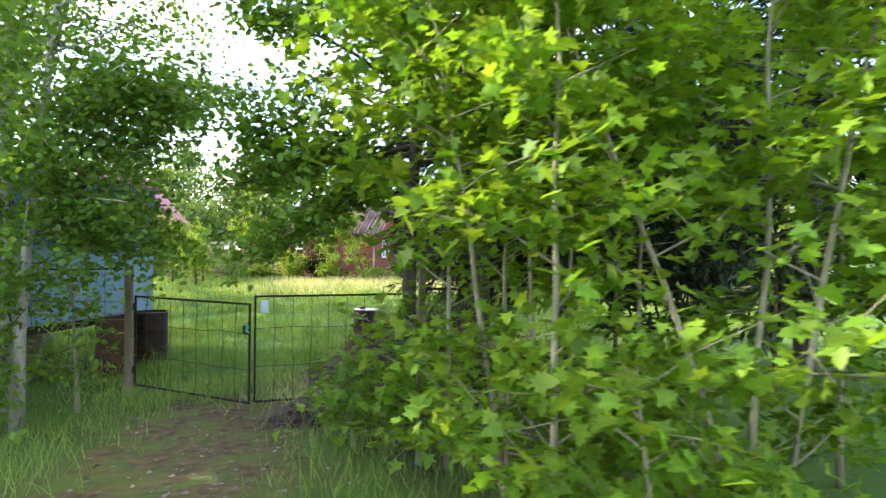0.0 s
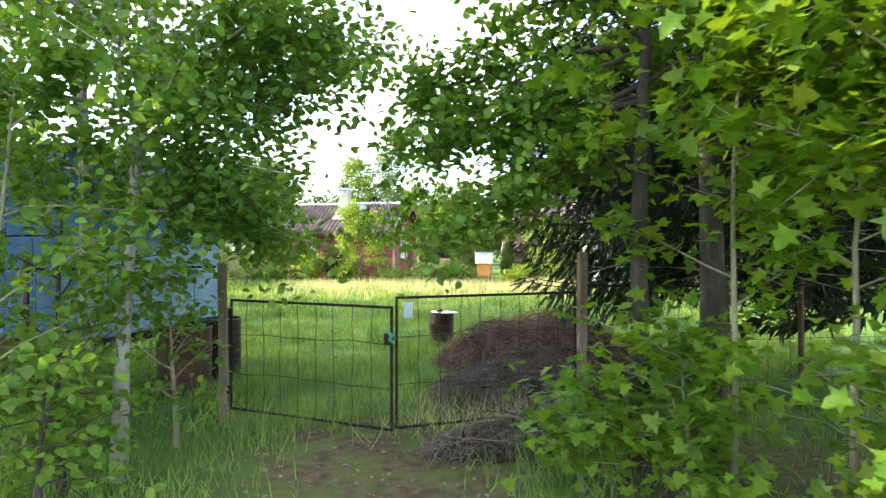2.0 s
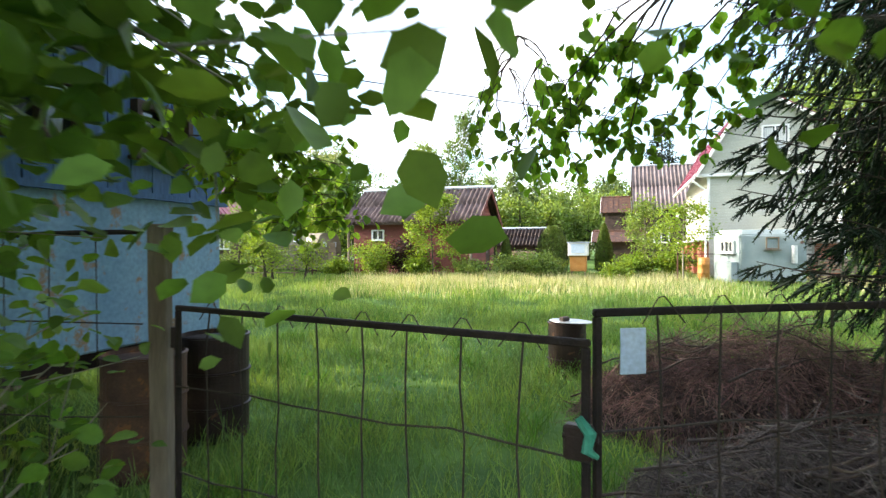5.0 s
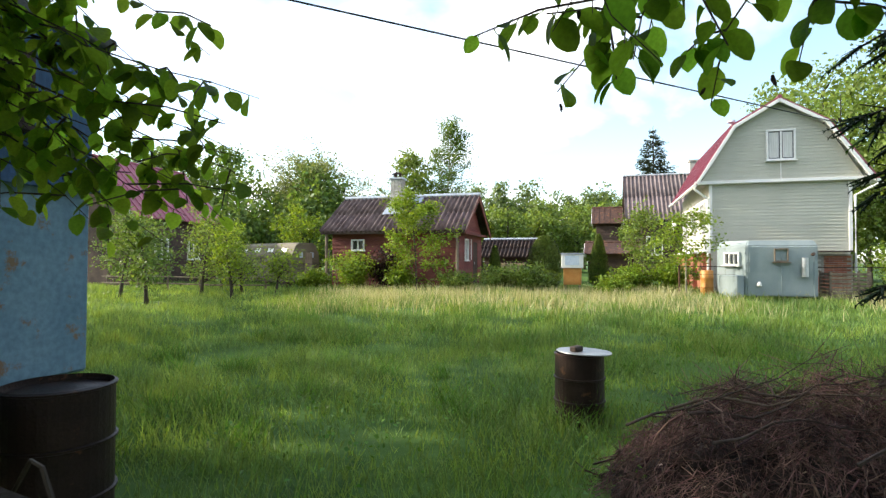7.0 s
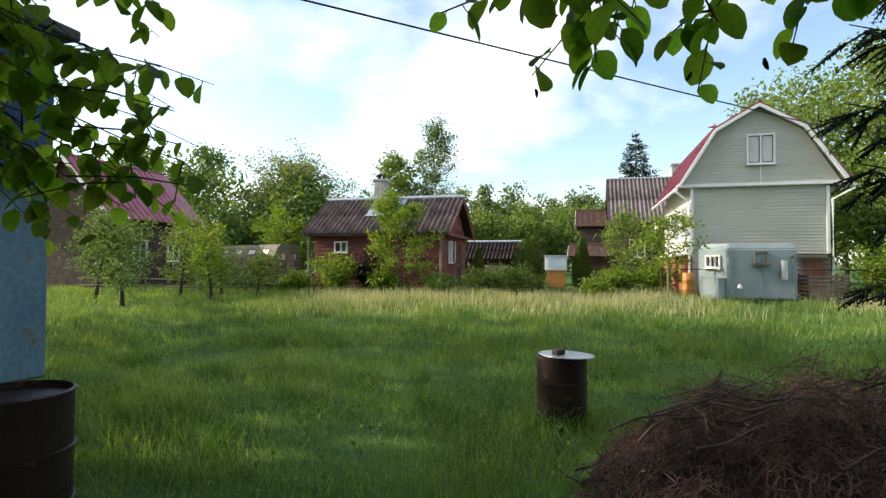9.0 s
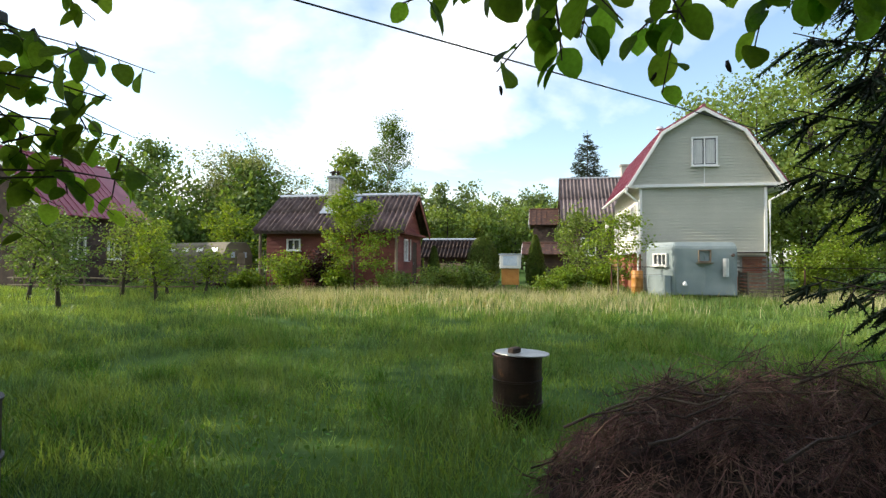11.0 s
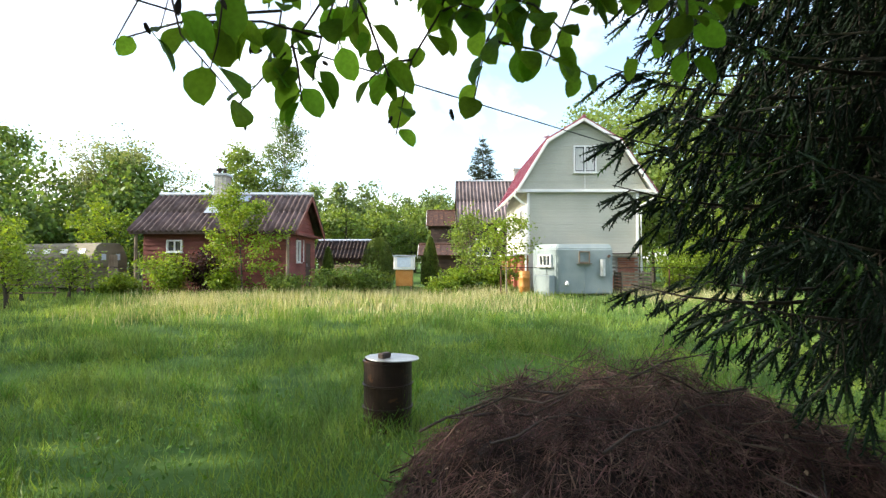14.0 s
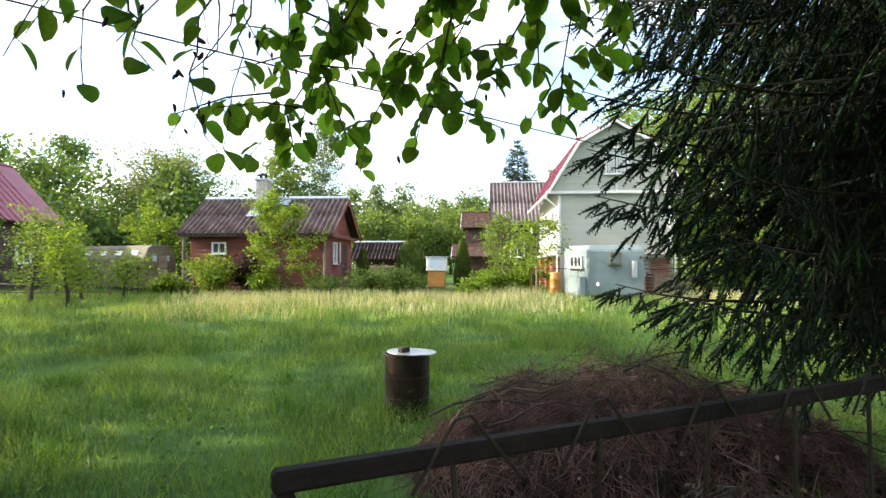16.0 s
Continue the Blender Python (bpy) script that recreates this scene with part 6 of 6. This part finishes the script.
        spots.append((x + 1.2, y - 1.5, H * .42, 1.9, 2200, .18, False))
    crowd(spots, M_FARLEAF2, "tall leafy trees beyond the eastern fence")
    spots = []
    for i in range(9):        # unseen trees added west of the cabin to shade the lawn
        spots.append((-17.5 + rng.uniform(-1.5, 1.5), 10.4 + i * 1.3, rng.uniform(11, 13.5), rng.uniform(1.9, 2.4), 560, .46, False))
    # a second unseen row, added to shade the birch and hazel clump
    for i in range(8):
        spots.append((-13.5 + rng.uniform(-1, 1), .8 + i * 1.3, rng.uniform(8, 9.5), rng.uniform(1.7, 2.2), 1000, .42, False))
    crowd(spots, M_FARLEAF, "unseen trees added west of the blue cabin to cast shade")


# ------------------------------------------------------------------ planting
def plant():
    woods()
    # garden beyond the meadow
    tree("birch_tree", -6.7, 56, 13.6, 3.5, 3.0, 12000, .15, M_FARLEAF, M_BIRCHBARK, "tall slender birch behind the red house", 31, .16, 40, .75, sigma=.3, twig_len=.7, profile=lambda t: 1.05 * (1 - t) ** .75 + .1)
    tree("leafy_tree", -9.2, 54, 10.0, 2.3, 2.5, 6000, .24, M_FARLEAF2, M_BARK, "pale green tree behind the red house", 32, .14, 26, .8, sigma=.35, twig_len=.8)
    tree("willow_tree", -18.6, 56, 9.4, 4.6, 2.5, 14000, .2, M_WILLOW, M_BARK, "broad grey-green willow behind the plots", 33, .25, 40, .7, sigma=.45, twig_len=1.2)
    far_fir(9.5, 50, 11.4, 2.9, 34, n=17000)
    far_fir(5.6, 10.9, 10.5, 3.0, 35, "dark spruce beside the maple thicket", 1.6, 16000, .3)
    tree("young_tree", -5.6, 28.3, 3.5, 1.45, .8, 6000, .095, M_YELLOWLEAF, M_BARK, "young yellow-green tree before the red house", 41, .035, 16, .5, sigma=.13, twig_len=.35)
    tree("young_tree", 3.3, 26.0, 2.7, 1.0, .9, 2200, .09, M_YELLOWLEAF, M_STEM, "thin young fruit tree by the caravan", 42, .035, 14, .5, sigma=.13, twig_len=.35)
    tree("young_tree", 3.0, 29.5, 3.0, 1.0, .8, 3000, .10, M_FARLEAF2, M_STEM, "small garden tree before the cream house", 43, .035, 14, .5, sigma=.15, twig_len=.35)
    for i, (x, y, H, R, n, mt) in enumerate(((-12.6, 22.9, 2.3, 1.25, 3000, M_FARLEAF), (-13.0, 26.6, 2.7, 1.3, 2600, M_FARLEAF2), (-11.2, 25.2, 2.15, .75, 1800, M_YELLOWLEAF), (-15.0, 25.2, 2.6, 1.4, 2600, M_FARLEAF), (-16.5, 28.5, 2.9, 1.4, 2600, M_FARLEAF), (-13.6, 29.2, 2.5, 1.2, 2400, M_YELLOWLEAF),
                                                 (-12.0, 27.6, 1.5, .9, 1600, M_FARLEAF2), (-10.3, 26.6, 1.2, .7, 1200, M_YELLOWLEAF))):
        tree("apple_tree", x, y, H, R, .35, n, .085, mt, M_BARK, "low spreading apple tree in young leaf", 50 + i, .06, 13, .7, lean=((-.16, .12)[i % 2], .05), sigma=.12, twigs=8, twig_len=.5, clump=.3, group="apple trees",
             profile=lambda t: 1.05 - .55 * t)
    tree("shade_tree", -12.0, 34.5, 3.6, 1.5, .8, 2600, .13, M_YELLOWLEAF, M_BARK, "yellow-green tree behind the khaki shed", 58, .07, 16, .5, sigma=.2)
    thuja(-.65, 30.5, 1.3, 2.1, M_THUJA, "rounded clipped thuja in the garden", 61, True)
    thuja(-2.65, 31.5, .55, 1.75, M_THUJA, "slim pointed thuja in the garden", 62)
    thuja(1.7, 31.5, .8, 2.3, M_THUJA, "tall pointed thuja in the garden", 63)
    for i, (x, y, w, h, mt, nm) in enumerate(((-8.1, 28.9, 1.9, 1.25, M_YELLOWLEAF, "light green shrub"), (-7.0, 29.3, 1.6, 1.35, M_PURPLE, "dark purple shrub"), (-6.2, 28.6, 1.4, .8, M_YELLOWLEAF, "low yellow-green shrub"),
                                           (-4.2, 28.4, 1.2, .6, M_FARLEAF2, "low green shrub"), (-2.5, 29.3, 1.9, .8, M_FARLEAF2, "dense green shrub"), (-1.3, 28.4, 1.7, .85, M_FARLEAF2, "dense green shrub"),
                                           (1.3, 27.4, 1.2, .5, M_YELLOWLEAF, "low yellow-green shrub"), (2.3, 28.5, 1.6, .85, M_YELLOWLEAF, "light green shrub"), (3.6, 28.4, 1.5, .9, M_YELLOWLEAF, "light green shrub"),
                                           (-10.0, 29.6, 1.4, .6, M_YELLOWLEAF, "low yellow-green shrub"), (10.2, 26.4, 2.2, 1.5, M_YELLOWLEAF, "bright green shrub"), (11.4, 26.2, 2.4, 2.6, M_YELLOWLEAF, "tall bright green shrub"), (13.5, 25.4, 3.0, 3.0, M_YELLOWLEAF, "light green shrub"))):
        bush("shrub", x, y, w * 1.1, h * 1.35, 3600, .095, mt, nm + " at the edge of the meadow", 70 + i, group="garden shrubs")
    # west of the gate: birch and hazel
    tree("birch_tree", -4.82, 7.5, 8.6, 2.25, 2.1, 25000, .074, M_BIRCH, M_BIRCHBARK, "birch with a leaning white trunk beside the gate", 81, .06, 34, .45, lean=(.035, .0), sigma=.12, twigs=9, twig_len=.45, weep=.25, sides=12, clump=.2, shape=LEAF_ROUND,
         extra=((2.1, 0, 1.3, .2), (2.25, -14, 1.45, .2), (2.4, 8, 1.35, .15), (2.5, -22, 1.5, .25), (2.7, -8, 1.55, .22), (3.0, -30, 1.6, .25), (3.3, 5, 1.6, .3), (3.6, -15, 1.65, .3), (2.9, 20, 1.5, .3), (3.9, -5, 1.7, .35)))
    tree("birch_tree", -5.65, 8.35, 9.5, 2.1, 2.3, 22000, .066, M_BIRCH, M_BIRCHBARK, "birch with dense small leaves before the cabin", 82, .075, 34, .5, lean=(-.01, .0), sigma=.16, twigs=9, twig_len=.55, weep=.4, sides=12)
    for i, (x, y, H, R, n) in enumerate(((-5.35, 6.8, 3.3, .95, 2000), (-5.45, 7.75, 2.9, .85, 1200), (-4.75, 8.35, 1.8, .5, 450), (-4.75, 6.5, 1.1, .45, 380), (-5.9, 7.4, 3.2, .9, 1000), (-5.1, 7.25, 1.3, .5, 420))):
        tree("hazel_sapling", x, y, H, R, .3, n, .08, M_ALDER, M_BARK if i % 2 else M_STEM, "hazel sapling with broad leaves by the fence", 90 + i, .03, 14, .55, shape=LEAF_OVAL, sigma=.08, clump=.3, twigs=5, twig_len=.35, group="hazel saplings")
    # east of the gate: alder, maples
    tree("alder_tree", -.68, 7.3, 8.0, 1.75, 2.7, 24000, .075, M_ALDER, M_BARK, "alder with a dark trunk and overhanging crown", 101, .085, 30, .5, sigma=.10, twigs=9, twig_len=.45, shape=LEAF_ROUND, clump=.25,
         extra=((2.75, 184, 1.9, -.32), (2.9, 176, 2.0, -.36), (2.95, 192, 1.9, -.28), (3.05, 170, 2.0, -.34), (3.15, 182, 2.1, -.34), (3.0, 187, 1.6, -.2), (3.4, 178, 1.85, -.1), (3.4, 190, 1.75, .15), (3.8, 178, 1.75, .4), (4.1, 190, 1.7, .4)))
    tree("alder_tree", .02, 7.55, 9.0, 2.2, 3.0, 10000, .085, M_ALDER, M_BARK, "dark-trunked alder behind the maple thicket", 102, .12, 26, .5, sigma=.12, clump=.25, twigs=7, twig_len=.5, shape=LEAF_ROUND)
    k = 0
    for x, y, H, R, n, z0, lean in ((.12, 5.6, 4.3, 1.1, 950, 1.9, (-.2, -.1)), (.32, 4.95, 4.6, .75, 800, .6, (0, 0)), (1.42, 5.0, 4.4, .95, 1000, .4, (-.3, 0)), (1.5, 5.1, 4.8, 1.0, 1000, 1.7, (.02, 0)), (1.62, 4.95, 4.6, 1.0, 1000, .5, (.2, 0)),
                                    (2.6, 4.7, 4.6, 1.1, 1200, .4, (0, 0)), (.15, 6.2, 3.6, .8, 700, 1.5, (0, 0)), (-.55, 6.75, 1.3, .48, 600, .2, (0, 0)), (.75, 6.5, 4.6, .95, 700, 2.0, (0, 0)), (1.5, 6.9, 4.6, 1.0, 700, 2.1, (0, 0)),
                                    (2.9, 6.3, 5.0, 1.2, 900, 2.0, (0, 0)), (3.6, 5.2, 5.0, 1.2, 1500, .5, (0, 0)), (-1.2, 7.1, .8, .32, 250, .1, (0, 0)), (-.3, 6.65, 4.4, .9, 1000, 1.35, (0, 0)), (.35, 5.9, 4.2, .8, 700, 2.0, (0, 0)),
                                    (.75, 4.6, 1.3, .6, 500, .15, (0, 0)), (.1, 5.5, 1.2, .55, 450, .15, (0, 0)), (1.1, 5.6, 1.1, .6, 420, .15, (0, 0))):
        tree("maple_sapling", x, y, H, R, z0, int(n * 1.5), .105, M_MAPLE, M_STEM, "maple sapling with bright green lobed leaves", 110 + k, .026, 15, .45, lean=lean, shape=LEAF_MAPLE, sigma=.075, droop=.3, twigs=6, twig_len=.4, flat=1.6, clump=.45, group="maple saplings")
        k += 1
    big_spruce(1.55, 10.45, 11.5)
    # boughs that hang before the eye at the gate
    hanging_branch("alder_branch", [(-2.6, 9.33, 1.88), (-2.88, 9.39, 1.9), (-2.8, 9.37, 1.99), (-2.44, 9.3, 1.94), (-2.7, 9.36, 2.03), (-2.75, 9.3, 1.94)], (-2.2, 9.05, 2.75), M_ALDER_PIECE, .06, .40, "alder branch hanging with leaves and dry catkins", 131, 24, 3, .006)
    hanging_branch("alder_branch", [(-2.3, 9.26, 1.99), (-2.12, 9.23, 1.99), (-2.4, 9.4, 2.1), (-1.95, 9.3, 2.08)], (-1.7, 8.9, 2.8), M_ALDER_PIECE, .062, .40, "alder branch hanging with broad round leaves", 133, 22, 2, .006)
    hanging_branch("alder_branch", [(-2.92, 8.92, 1.83), (-2.9, 8.93, 1.86), (-2.76, 9.04, 2.03)], (-2.93, 9.0, 2.36), M_ALDER_PIECE, .05, .42, "thin alder twig hung with dry catkins", 134, 0, 5, .0035)
    hanging_branch("alder_branch", [(-2.83, 8.91, 1.80), (-2.85, 8.95, 1.82), (-2.73, 9.14, 2.0), (-2.67, 9.18, 2.03)], (-2.8, 9.05, 2.4), M_ALDER_PIECE, .055, .42, "alder twig with a few broad leaves", 138, 5, 1, .0035)
    hanging_branch("alder_branch", [(-3.11, 8.74, 1.95), (-3.13, 8.8, 2.0), (-2.9, 8.65, 1.95), (-2.9, 8.72, 1.94), (-3.03, 8.79, 1.9), (-2.84, 8.76, 2.0), (-3.05, 8.74, 2.02)], (-2.9, 8.75, 2.4), M_ALDER_PIECE, .055, .42, "alder branch overhanging the gate", 135, 7, 1, .0045)
    hanging_branch("birch_branch", [(-3.8, 9.75, 1.95), (-3.91, 9.74, 1.75), (-4.1, 9.73, 1.74), (-4.24, 9.72, 1.73), (-3.96, 9.7, 2.06)], (-4.85, 9.2, 2.5), M_BIRCH_PIECE, .07, .36, "birch branch hanging with broad leaves", 132, 22)
    hanging_branch("birch_branch", [(-4.2, 9.7, 2.12), (-3.82, 9.7, 2.12), (-4.32, 9.7, 1.95), (-4.05, 9.72, 1.9), (-4.4, 9.7, 1.8)], (-4.9, 9.0, 2.7), M_BIRCH_PIECE, .07, .36, "birch branch hanging beside the cabin", 136, 21)
    hanging_branch("birch_branch", [(-3.75, 9.75, 1.85), (-3.9, 9.7, 1.68), (-4.0, 9.75, 1.85), (-4.15, 9.7, 1.62), (-4.3, 9.72, 1.85), (-3.68, 9.72, 2.02), (-3.66, 9.78, 1.74), (-3.8, 9.75, 1.67), (-3.97, 9.74, 1.6)], (-4.8, 9.3, 2.2), M_BIRCH_PIECE, .066, .36, "low birch branch with broad leaves", 137, 14)
    brush_heap(-.4, 11.9, 1.85, 1.35, .74, 6500, M_BRUSH, "heap of reddish-brown dry brushwood on the lawn", 141, 4, .42)
    brush_heap(-1.1, 9.75, 1.3, .95, .48, 3600, M_BRUSHGREY, "low heap of grey dry brushwood behind the gate", 142, 8, .34)
    brush_heap(-1.45, 8.1, .95, .42, .22, 1000, M_BRUSHGREY, "scattered grey brushwood before the gate", 143, 12, .3, 9)
    build_grass()


plant()
